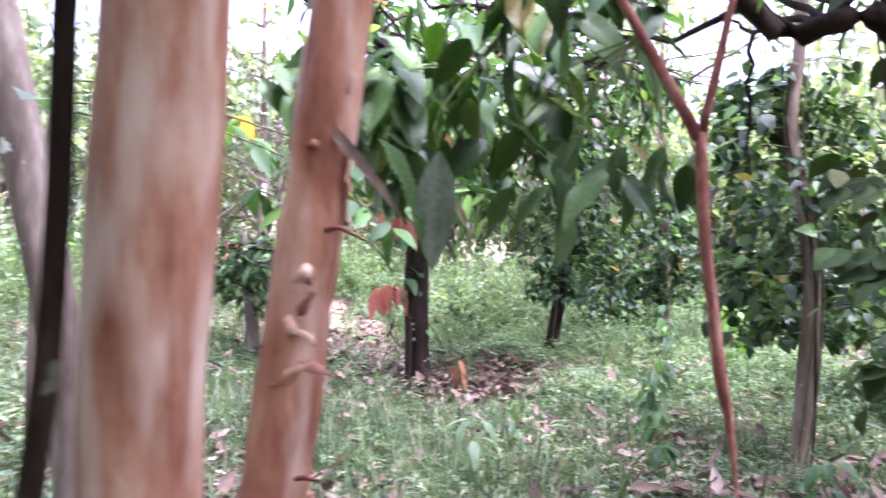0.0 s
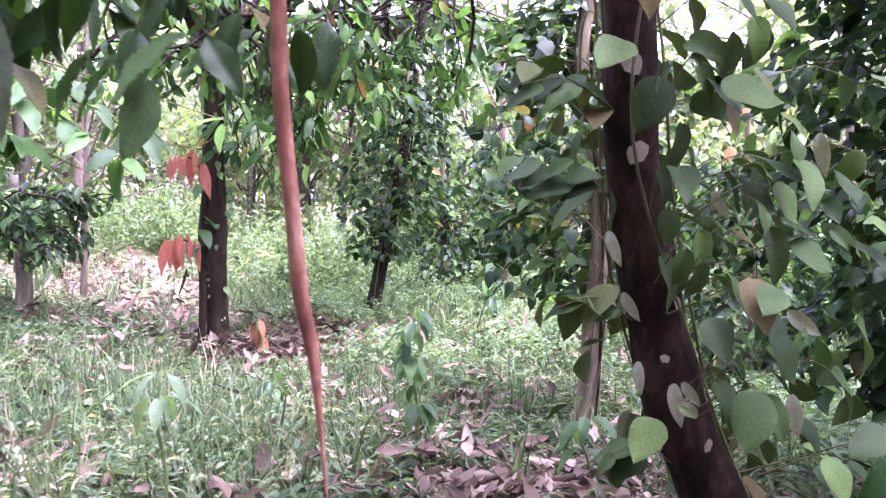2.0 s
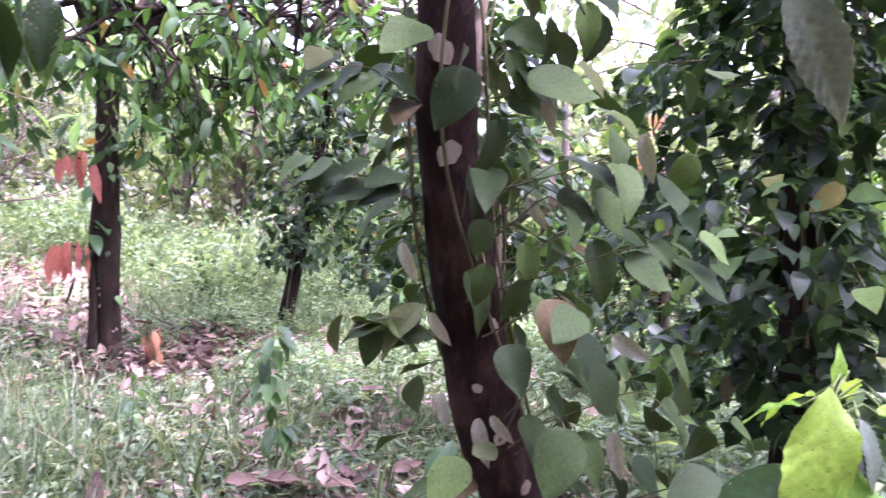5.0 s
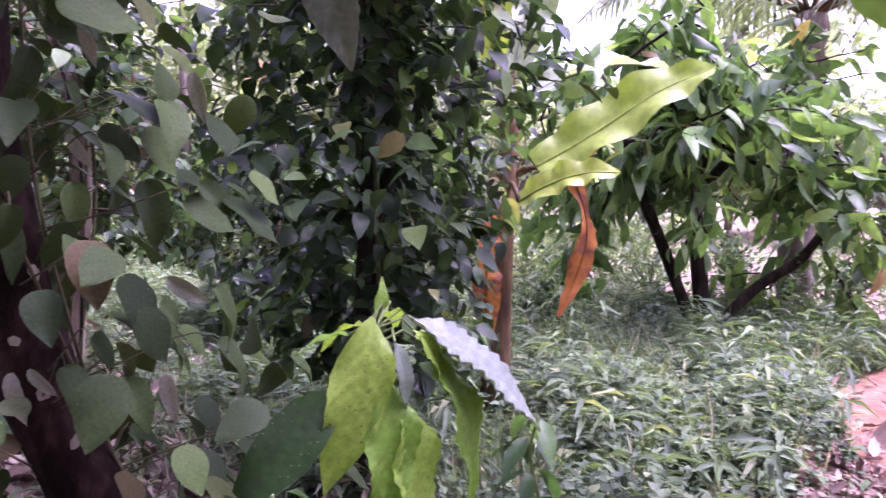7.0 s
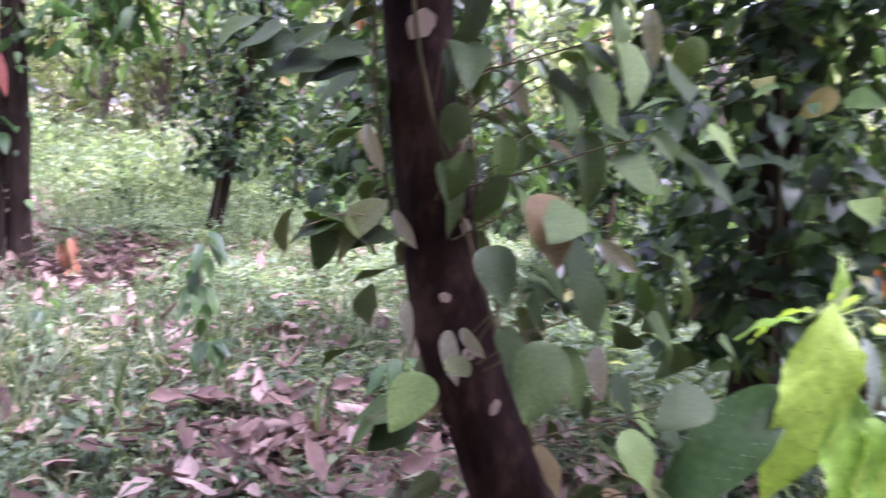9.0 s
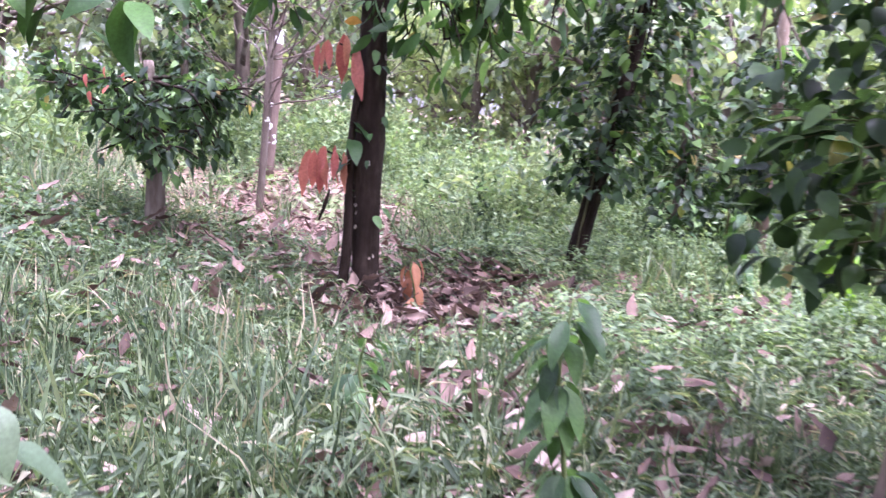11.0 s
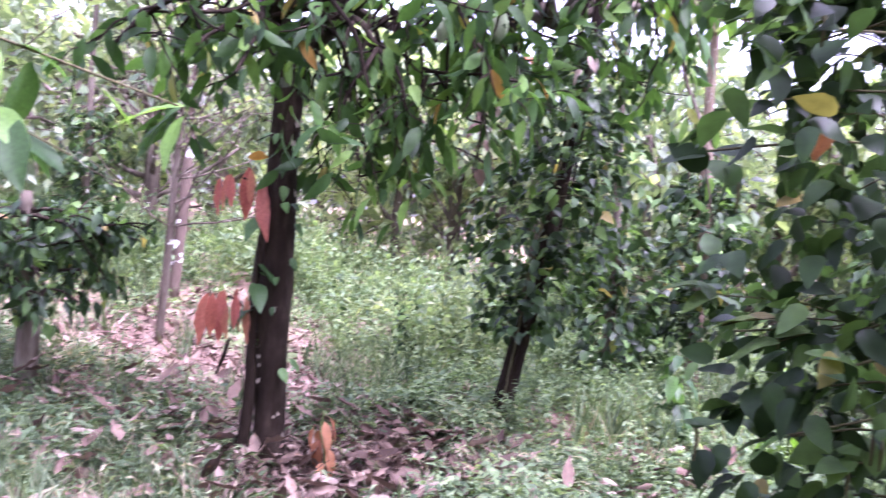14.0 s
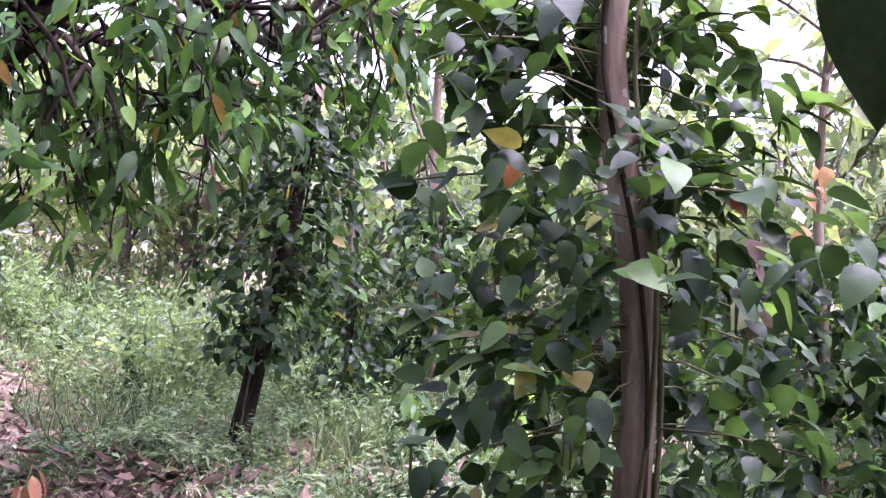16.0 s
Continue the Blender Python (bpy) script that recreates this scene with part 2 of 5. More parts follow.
def ground_material():
    m, nt, b = nodes_of("forest_soil")
    big, small = noise_of(nt, 0.9, 6.0), noise_of(nt, 14.0, 8.0, 0.7)
    soil = ramp(nt, small, [(0.3, (0.06, 0.035, 0.025)), (0.5, (0.17, 0.10, 0.075)), (0.72, (0.34, 0.24, 0.19))])
    moss = ramp(nt, small, [(0.3, (0.04, 0.06, 0.02)), (0.7, (0.13, 0.17, 0.06))])
    mask = ramp(nt, big, [(0.45, (0, 0, 0)), (0.6, (1, 1, 1))])
    nt.links.new(mix_colour(nt, mask, soil, moss), b.inputs["Base Color"])
    b.inputs["Roughness"].default_value = 0.95
    bump_of(nt, b, small, 0.8, 0.03)
    return m


def path_material():
    m, nt, b = nodes_of("red_earth")
    small = noise_of(nt, 10.0, 8.0, 0.7)
    nt.links.new(ramp(nt, small, [(0.35, (0.07, 0.028, 0.014)), (0.52, (0.14, 0.06, 0.028)), (0.68, (0.22, 0.12, 0.07))]), b.inputs["Base Color"])
    b.inputs["Roughness"].default_value = 0.95
    bump_of(nt, b, small, 0.6, 0.02)
    return m


SOIL, RED_EARTH = ground_material(), path_material()


# ---- shapes ----
def unit(v):
    v = np.asarray(v, float)
    return v / (np.linalg.norm(v, axis=-1, keepdims=True) + 1e-9)


def mesh_of(name, geo, mats, smooth=True):
    """A mesh from (vertices, faces) or (vertices, faces, material of each face)."""
    verts, faces = geo[0], geo[1]
    me = bpy.data.meshes.new(name)
    me.from_pydata([tuple(v) for v in np.asarray(verts, float).tolist()], [], faces)
    for m in (mats if isinstance(mats, (list, tuple)) else [mats]):
        me.materials.append(m)
    if len(geo) > 2:
        me.polygons.foreach_set("material_index", geo[2])
    if smooth:
        me.polygons.foreach_set("use_smooth", [True] * len(me.polygons))
    me.update()
    return me


def joined(geos):
    verts, faces, n = [], [], 0
    for g in geos:
        verts.append(np.asarray(g[0], float))
        faces.extend([tuple(i + n for i in f) for f in g[1]])
        n += len(g[0])
    return np.concatenate(verts), faces


def thing(name, x, y, z, label, category, group="", kind=""):
    ob = new(name)
    ob.empty_display_size = 0.1
    ob.location = (x, y, z)
    return tagged(ob, label, category, group, kind)


def part(name, geo, material, parent, label=""):
    """Links a shape, given in the parent's own frame, as one mesh object under it."""
    me = geo if isinstance(geo, bpy.types.Mesh) else mesh_of(name, geo, material)
    ob = new(name, me)
    ob.parent = parent
    return tagged(ob, label, kind="stuff" if name in ("branchwork", "foliage", "crown", "frond_blade", "shoot_growth") else "")


def stuff(name, geo, material, label, category, at=(0, 0, 0)):
    ob = new(name, mesh_of(name, geo, material))
    ob.location = at
    return tagged(ob, label, category, kind="stuff")


def tube(pts, radii, sides=10, rough=0.0, seed=0, cap=True):
    """A limb along the points, with an uneven round."""
    pts = np.asarray(pts, float)
    n = len(pts)
    radii = np.broadcast_to(np.asarray(radii, float), (n,))
    tang = unit(np.gradient(pts, axis=0))
    side = np.array([1.0, 0.13, 0.0]) if abs(tang[0][2]) > 0.5 else np.array([0.0, 0.1, 1.0])
    rng = np.random.default_rng(seed)
    phase = rng.uniform(0, 6.28, 4)
    verts = []
    for i in range(n):
        u = unit(np.cross(tang[i], side))
        w = np.cross(tang[i], u)
        for k in range(sides):
            a = 2 * math.pi * k / sides
            r = radii[i] * (1 + rough * (0.5 * math.sin(2 * a + phase[0] + i * 0.5) + 0.5 * math.sin(3 * a + phase[1] - i * 0.9) + rng.uniform(-0.5, 0.5)))
            verts.append(pts[i] + u * math.cos(a) * r + w * math.sin(a) * r)
    faces = [(i * sides + k, i * sides + (k + 1) % sides, (i + 1) * sides + (k + 1) % sides, (i + 1) * sides + k) for i in range(n - 1) for k in range(sides)]
    if cap:
        faces.append(tuple(range(sides))[::-1])
        faces.append(tuple((n - 1) * sides + k for k in range(sides)))
    return np.array(verts), faces


def smooth_line(points, n=14):
    """A soft curve through a few points (Catmull-Rom)."""
    p = np.asarray(points, float)
    p = np.concatenate([[2 * p[0] - p[1]], p, [2 * p[-1] - p[-2]]])
    out = []
    for s in np.linspace(0, len(p) - 3 - 1e-6, n):
        i, t = int(s), s - int(s)
        a, b, c, d = p[i:i + 4]
        out.append(0.5 * (2 * b + (c - a) * t + (2 * a - 5 * b + 4 * c - d) * t * t + (3 * b - a - 3 * c + d) * t ** 3))
    return np.array(out)


def leaf_shape(width, rows=4, cols=1, fold=0.25, droop=0.2, tip=0.6, ribs=0, rib=0.0, wave=0.0, point=1.0, heart=0.0, seed=0):
    """A leaf of length 1 along +y from its stalk, face up, folded at the midrib and drooping to its tip."""
    rng = np.random.default_rng(seed)
    ph = rng.uniform(0, 6.28, 2)
    verts, faces = [], []
    for i in range(rows + 1):
        t = i / rows
        w = width * 0.5 * (math.sin(math.pi * t ** tip) ** 0.8) * (1 - 0.25 * point * t ** 6)
        if i == 0:
            w = width * (0.05 + 0.22 * heart)
        if i == rows:
            w = width * 0.012
        for j in range(-cols, cols + 1):
            u = j / cols
            x = u * w
            back = -heart * 0.12 * abs(u) if i == 0 else 0.0
            z = fold * abs(x) - droop * t * t + wave * width * u * u * math.sin(t * 14 + ph[0] + (2 if u > 0 else 0))
            if ribs:
                z += rib * math.sin((t - 0.22 * abs(u)) * ribs * 2 * math.pi) * min(1.0, abs(u) * 3) * (w / width)
            verts.append((x, t * (1 - 0.12 * droop) + back, z))
    c = 2 * cols + 1
    for i in range(rows):
        for j in range(2 * cols):
            a = i * c + j
            faces.append((a, a + 1, a + c + 1, a + c))
    return np.array(verts), faces


def ovate_leaf(width, rows=9, cols=2, fold=0.15, droop=0.25, wave=0.02, ribs=0, rib=0.0, seed=0):
    """A broad rounded leaf with a short drawn-out tip, of length 1 along +y."""
    ph = np.random.default_rng(seed).uniform(0, 6.28, 2)
    verts, faces = [], []
    for i in range(rows + 1):
        t = 0.5 - 0.5 * math.cos(math.pi * i / rows)
        w = width * 0.5 * max(0.012, 2.5 * t ** 0.48 * (1 - t) ** 0.9 * (1 - 0.2 * t ** 3))
        for j in range(-cols, cols + 1):
            u = j / cols
            z = fold * abs(u * w) - droop * t * t + wave * u * u * math.sin(t * 9 + ph[0] + (2 if u > 0 else 0))
            if ribs:
                z += rib * math.sin((t - 0.3 * abs(u)) * ribs * 2 * math.pi) * min(1.0, abs(u) * 2) * w
            verts.append((u * w, t * (1 - 0.12 * droop) - 0.05 * abs(u) * (1 - t) ** 6, z))
    c = 2 * cols + 1
    for i in range(rows):
        for j in range(2 * cols):
            a = i * c + j
            faces.append((a, a + 1, a + c + 1, a + c))
    return np.array(verts), faces


def leaf_cloud(base, along, up, size, shape):
    """Many leaves as one shape: each at base, pointing along, face towards up, of that length."""
    tv, tf = np.asarray(shape[0]), shape[1]
    base, y, size = np.asarray(base, float), unit(along), np.asarray(size, float)
    x = unit(np.cross(y, unit(up)))
    z = np.cross(x, y)
    v = base[:, None, :] + size[:, None, None] * (tv[None, :, 0:1] * x[:, None, :] + tv[None, :, 1:2] * y[:, None, :] + tv[None, :, 2:3] * z[:, None, :])
    n, k = len(base), len(tv)
    faces = (np.arange(n)[:, None, None] * k + np.array(tf)[None]).reshape(-1, len(tf[0]))
    return v.reshape(-1, 3), faces.tolist()


def leaf_pose(p, along, up, size):
    y = unit(along)
    x = unit(np.cross(y, unit(up)))
    z = np.cross(x, y)
    m = Matrix(((x[0], y[0], z[0], p[0]), (x[1], y[1], z[1], p[1]), (x[2], y[2], z[2], p[2]), (0, 0, 0, 1)))
    return m @ Matrix.Diagonal((size, size, size, 1))


def two_faced(shape, gap=0.006):
    """A leaf with its paler underside as a skin of its own."""
    v, f = np.asarray(shape[0]), shape[1]
    low = v.copy()
    low[:, 2] -= gap
    n = len(v)
    return np.concatenate([v, low]), [tuple(a) for a in f] + [tuple(i + n for i in a[::-1]) for a in f], [0] * len(f) + [1] * len(f)


SMALL_LEAF = leaf_shape(0.5, 3, 1, 0.3, 0.25)
PEPPER_LEAF = ovate_leaf(0.6, 5, 1, 0.22, 0.3)
ROUND_LEAF = ovate_leaf(0.66, 6, 1)
TINY_LEAF = (np.array([(0, 0, 0), (-0.24, 0.42, 0.06), (0, 0.45, 0), (0.24, 0.42, 0.06), (0, 1, -0.18)]), [(0, 2, 1), (0, 3, 2), (1, 2, 4), (2, 3, 4)])
NARROW_LEAF = (TINY_LEAF[0] * np.array([0.36, 1, 1.4]), TINY_LEAF[1])
LONG_LEAF = leaf_shape(0.34, 4, 1, 0.25, 0.35, tip=0.85)
BLADE = (np.array([(-0.5, 0, 0), (0.5, 0, 0), (-0.42, 0.35, 0.03), (0.42, 0.35, 0.03), (-0.25, 0.7, -0.06), (0.25, 0.7, -0.06), (0.0, 1.0, -0.25)]) * (0.05, 1, 1), [(0, 1, 3, 2), (2, 3, 5, 4), (4, 5, 6, 6)])
BLADE = (np.concatenate([BLADE[0], [(0.004, 1.0, -0.25)]]), [(0, 1, 3, 2), (2, 3, 5, 4), (4, 5, 7, 6)])


def grow(rng, p, d, length, r, depth, out, kids=3, spread=0.75, bend=0.35, lift=0.0, shrink=0.66):
    """Limbs that branch: appends (points, radii, depth) to out."""
    n = 5
    pts, d = [np.asarray(p, float)], unit(d)
    ways = [d]
    for i in range(n):
        d = unit(d + rng.normal(0, bend / 2.2, 3) + np.array([0, 0, lift / n]))
        pts.append(pts[-1] + d * length / n)
        ways.append(d)
    out.append((np.array(pts), np.linspace(r, r * 0.6, n + 1), depth, np.array(ways)))
    if depth > 0:
        for k in range(kids):
            i = n if k == 0 else int(rng.integers(2, n + 1))
            grow(rng, pts[i], unit(ways[i] + rng.normal(0, spread, 3)), length * shrink * rng.uniform(0.75, 1.2), r * 0.58, depth - 1, out, kids, spread, bend, lift, shrink)
    return out


def leaves_on(rng, limbs, count, size, hang=0.5, loose=0.05, top=0, flat=0.5):
    """Leaf places on the outer limbs: base, direction, face and length of each."""
    ends = [b for b in limbs if b[2] <= top]
    base, along, up, sizes = [], [], [], []
    for _ in range(count):
        pts, _, _, ways = ends[int(rng.integers(len(ends)))]
        s = rng.uniform(0.15, 1.0) * (len(pts) - 1)
        i = min(int(s), len(pts) - 2)
        base.append(pts[i] + (pts[i + 1] - pts[i]) * (s - i) + rng.normal(0, loose, 3))
        a = unit(ways[i] * 0.5 + rng.normal(0, 0.7, 3)) - np.array([0, 0, hang])
        along.append(a)
        up.append(np.array([0, 0, 1.0]) * flat + rng.normal(0, 0.55, 3))
        sizes.append(size * rng.uniform(0.6, 1.25))
    return np.array(base), np.array(along), np.array(up), np.array(sizes)


def hill(x, y):
    """Height of the ground: nearly flat where one walks, rising ahead and to the west."""
    east = 1.0 / (1.0 + np.exp((x - 4.0) * 1.2))
    z = 0.06 * np.clip(y - 6.0, 0, 40) * (0.25 + 0.75 * east) + (0.17 * np.clip(-x - 0.3, 0, 2) + 0.05 * np.clip(-x - 2.3, 0, 30)) * np.clip((y - 2.0) / 5.0, 0, 1)
    z = z - 0.27 * np.exp(-((x + 2.0) / 1.7) ** 2 - ((y - 10.6) / 1.7) ** 2)
    z = z + 0.2 * np.exp(-((x - 0.5) / 0.55) ** 2 - ((y - 8.0) / 0.5) ** 2)
    return z + 0.03 * np.sin(x * 1.7 + 0.5) * np.cos(y * 1.3) + 0.018 * np.sin(x * 4.1 + y * 2.3) + 0.012 * np.sin(y * 6.3 - x * 3.1)


def at_ground(x, y, sink=0.02):
    return float(hill(np.float64(x), np.float64(y))) - sink


def path_distance(x, y):
    """Distance from the middle of the red earth path."""
    line = smooth_line([(3.0, -4.0, 0), (3.2, -1.2, 0), (4.1, 0.4, 0), (5.05, 1.4, 0), (6.1, 2.3, 0), (7.3, 2.8, 0), (9.0, 2.6, 0), (16, 1.4, 0)], 60)[:, :2]
    x, y = np.asarray(x, float), np.asarray(y, float)
    return np.min(np.hypot(x[..., None] - line[:, 0], y[..., None] - line[:, 1]), axis=-1)


def clearing(x, y):
    """1 where the ground is bare or under litter, 0 where it is overgrown."""
    def spot(cx, cy, rx, ry):
        return np.exp(-(((x - cx) / rx) ** 2 + ((y - cy) / ry) ** 2))
    c = spot(-1.0, 9.0, 0.8, 1.7) + spot(-1.9, 11.2, 1.2, 1.4) + 0.9 * spot(0.3, 6.9, 0.9, 0.5) + spot(0.45, 7.5, 0.75, 0.4) + 1.0 * spot(1.5, 3.9, 0.9, 0.7) + 0.9 * spot(1.3, 2.7, 0.9, 0.6) + 0.7 * spot(0.2, 1.6, 0.9, 0.6) + 0.8 * spot(2.6, 2.6, 0.7, 0.5) + spot(3.9, 1.9, 0.6, 0.7) + spot(5.0, 2.35, 0.75, 0.4) + 0.9 * spot(-1.2, 4.25, 0.85, 0.65) + 0.8 * spot(0.9, 5.6, 0.7, 0.35)
    return np.clip(c, 0, 1)


# ---- ground ----
def ground_sheet():
    n = 260
    s = np.linspace(-1, 1, n)
    w = np.sign(s) * (9.0 * np.abs(s) + 600.0 * np.abs(s) ** 7)
    gx, gy = np.meshgrid(w + 1.0, w + 5.0)
    gz = hill(np.clip(gx, -40, 40), np.clip(gy, -40, 44))
    v = np.stack([gx, gy, gz], -1).reshape(-1, 3)
    f = [(j * n + i, j * n + i + 1, (j + 1) * n + i + 1, (j + 1) * n + i) for j in range(n - 1) for i in range(n - 1)]
    ob = new("ground", mesh_of("ground", (v, f), SOIL))
    tagged(ob, "brown forest soil with moss and leaf litter", "ground", kind="structure")


def earth_path():
    line = smooth_line([(3.0, -4.0, 0), (3.2, -1.2, 0), (4.1, 0.4, 0), (5.05, 1.4, 0), (6.1, 2.3, 0), (7.3, 2.8, 0), (9.0, 2.6, 0), (16, 1.4, 0)], 70)
    t = unit(np.gradient(line, axis=0))
    rng = np.random.default_rng(5)
    v, f, c = [], [], 11
    for i in range(70):
        nx, ny = -t[i][1], t[i][0]
        for k in range(c):
            u = (k / (c - 1) * 2 - 1) * (0.72 + 0.06 * math.sin(i * 0.9) + 0.04 * rng.uniform(-1, 1))
            x, y = line[i][0] + nx * u, line[i][1] + ny * u
            v.append((x, y, at_ground(x, y, 0) + 0.035 * (1 - abs(u) / 0.85) + 0.006))
    for i in range(69):
        for k in range(c - 1):
            f.append((i * c + k, i * c + k + 1, (i + 1) * c + k + 1, (i + 1) * c + k))
    ob = new("path", mesh_of("path", (np.array(v), f), RED_EARTH))
    tagged(ob, "trodden footpath of bare red earth", "path", kind="structure")


ground_sheet()
earth_path()


# ---- trees ----
def bough_parts(owner, limbs, material, least=0.006, sides=8, keep=1):
    """The thick limbs one by one, the thin twigs as one part."""
    thin = []
    for i, (pts, radii, depth, ways) in enumerate(limbs):
        if radii[0] > least * 3 and depth >= keep:
            part("limb", tube(pts, radii, sides, 0.12, i), material, owner)
        else:
            thin.append(tube(pts, np.maximum(radii, 0.0025), 5 if sides > 6 else 3, 0.0, i, cap=False))
    if thin:
        part("branchwork", joined(thin), material, owner)


def pepper_column(x, y, radius, low, high, leaves, size, lean=(0, 0), trunk_r=0.05, bark=BARK_GREY, seed=1, top=None, leaf=PEPPER, label="", shape=PEPPER_LEAF, pole_high=None, crown=0, spikes=0, shift=(0, 0), bow=0.0, open_to=0.0, shoots=0, spine=None):
    """A post tree with a pepper vine climbing round it."""
    rng = np.random.default_rng(seed)
    z0 = at_ground(x, y, 0.04)
    tree = thing("support_tree", x, y, z0, "slim upright support tree wrapped in pepper vine", "tree", "pepper supports")
    h = (pole_high or high + 0.5)
    line = smooth_line([(0, 0, 0), (lean[0] * 0.35 + 0.02 + bow, lean[1] * 0.35, h * (0.33 - bow)), (lean[0] * 0.7 - 0.03, lean[1] * 0.7 + 0.02, h * 0.66), (lean[0], lean[1], h)], 16)
    if spine:
        line = smooth_line(spine, 26)
    part("trunk", tube(line, np.linspace(trunk_r * 1.15, trunk_r * 0.5, len(line)), 12, 0.1, seed), bark, tree)
    vine = thing("pepper_vine", x, y, z0, label or "dark green pepper vine climbing its support tree", "vine", "pepper vines")
    for k in range(3):
        a0 = rng.uniform(0, 6.28)
        zz = np.linspace(0.02, high, 18)
        c = np.array([np.interp(zz, line[:, 2], line[:, i]) for i in range(3)]).T
        a = a0 + zz * rng.uniform(-1.6, 1.6)
        c[:, 0] += np.cos(a) * trunk_r * 1.2
        c[:, 1] += np.sin(a) * trunk_r * 1.2
        part("vine_stem", tube(c, 0.008, 6, 0.1, k), STEM_DARK if k else BARK_DARK, vine)
    z = low + (high - low) * rng.beta(1.15, 1.1, leaves)
    ang = rng.uniform(0, 2 * math.pi, leaves)
    t = (z - low) / (high - low)
    lump = 1 + 0.34 * np.sin(ang * 2 + z * 5 + seed) + 0.28 * np.sin(ang * 3 - z * 8) + 0.2 * np.sin(z * 13 + ang)
    rad = radius * (0.55 + 0.6 * np.sin(math.pi * np.clip(t * 0.85 + 0.12, 0, 1))) * lump * np.sqrt(rng.uniform(0.25, 1.0, leaves))
    cx, cy = np.interp(z, line[:, 2], line[:, 0]), np.interp(z, line[:, 2], line[:, 1])
    hidden = np.abs(np.angle(np.exp(1j * (ang + 1.35)))) < 0.75
    ang = np.where(hidden & ((z < open_to) | (z > open_to + 0.55)) & (open_to > 0), ang + 2.2 * np.sign(rng.uniform(-1, 1, leaves)), ang)
    outw = np.stack([np.cos(ang), np.sin(ang), np.zeros(leaves)], 1)
    base = np.stack([cx + shift[0], cy + shift[1], z], 1) + outw * rad[:, None]
    along = outw * rng.uniform(0.1, 0.9, (leaves, 1)) + rng.normal(0, 0.62, (leaves, 3)) * (1, 1, 0.7) - np.array([0, 0, 0.42])
    up = outw * 0.35 + np.array([0, 0, 1.15]) + rng.normal(0, 0.5, (leaves, 3))
    part("foliage", leaf_cloud(base, along, up, size * rng.uniform(0.45, 1.3, leaves), shape), leaf, vine)
    k = min(60, leaves // 12)
    twig = [tube(np.array([[cx[i], cy[i], z[i] + 0.05], base[i] * 0.55 + np.array([cx[i], cy[i], z[i] + 0.1]) * 0.45, base[i]]), 0.0035, 4, cap=False) for i in range(k)]
    part("shoot_growth", joined(twig), STEM_DARK, vine)
    shoot_leaf = mesh_of("shoot_leaf", two_faced(ovate_leaf(0.62, 10, 2, 0.2, 0.3)), [PEPPER_BACKLIT, PEPPER_UNDER]) if shoots else None
    for q in range(shoots):
        i = int(rng.integers(leaves))
        mid, end = base[i], base[i] + outw[i] * rng.uniform(0.05, 0.25) + (0, 0, rng.uniform(-0.12, 0.1))
        root = np.array([cx[i], cy[i], z[i] - 0.12]) + outw[i] * trunk_r
        part("side_shoot", tube(smooth_line([root, (root + mid) / 2 + (0, 0, 0.05), mid, end], 9), np.linspace(0.0035, 0.0018, 9), 5, cap=False), STEM_DARK, vine)
        for w in range(3):
            tail = part("leaf", shoot_leaf, None, vine)
            tail.matrix_local = leaf_pose(mid + (end - mid) * w / 2, outw[i] + rng.normal(0, 0.5, 3) * (1, 1, 0.4), (0.2 * rng.normal(), -0.15, 1), size * rng.uniform(0.9, 1.4))
    if crown:
        limbs = []
        for q in range(9):
            a = rng.uniform(0, 6.28)
            grow(rng, line[len(line) - 1 - int(rng.integers(0, 4))], (math.cos(a), math.sin(a), rng.uniform(0.3, 1.0)), rng.uniform(0.6, 1.1), trunk_r * 0.3, 1, limbs, 3, 0.6, 0.3, 0.1)
        bough_parts(tree, limbs, bark)
        part("crown", leaf_cloud(*leaves_on(rng, limbs, crown, 0.13, 0.6, 0.06, 1), SMALL_LEAF), PALED_LEAF, tree)
    if spikes:
        spike = mesh_of("spike", tube([(0, 0, 0), (0.003, 0.002, -0.03), (0.0, 0.0, -0.085)], (0.003, 0.005, 0.0025), 6), STEM_DARK)
        for q in range(spikes):
            ob = part("pepper_spike", spike, None, vine)
            ob.location = base[leaves // 2 + q]
    return tree, vine


def tinted_leaves(vine, places, material, label, size=0.12):
    """Odd leaves of another colour on a vine, by their places in the world."""
    rng = np.random.default_rng(len(places))
    me = mesh_of("turned_leaf", ovate_leaf(0.6, 9, 3, 0.3, 0.3, 0.05), material)
    for p in places:
        ob = part("turned_leaf", me, None, vine, label)
        d = np.array(p) - np.array(vine.location)
        ob.matrix_local = leaf_pose(d, (rng.normal(0.3, 0.4), rng.normal(-0.2, 0.3), -0.6), (rng.normal(0, 0.3), -0.7, 0.8), size * rng.uniform(0.8, 1.2))


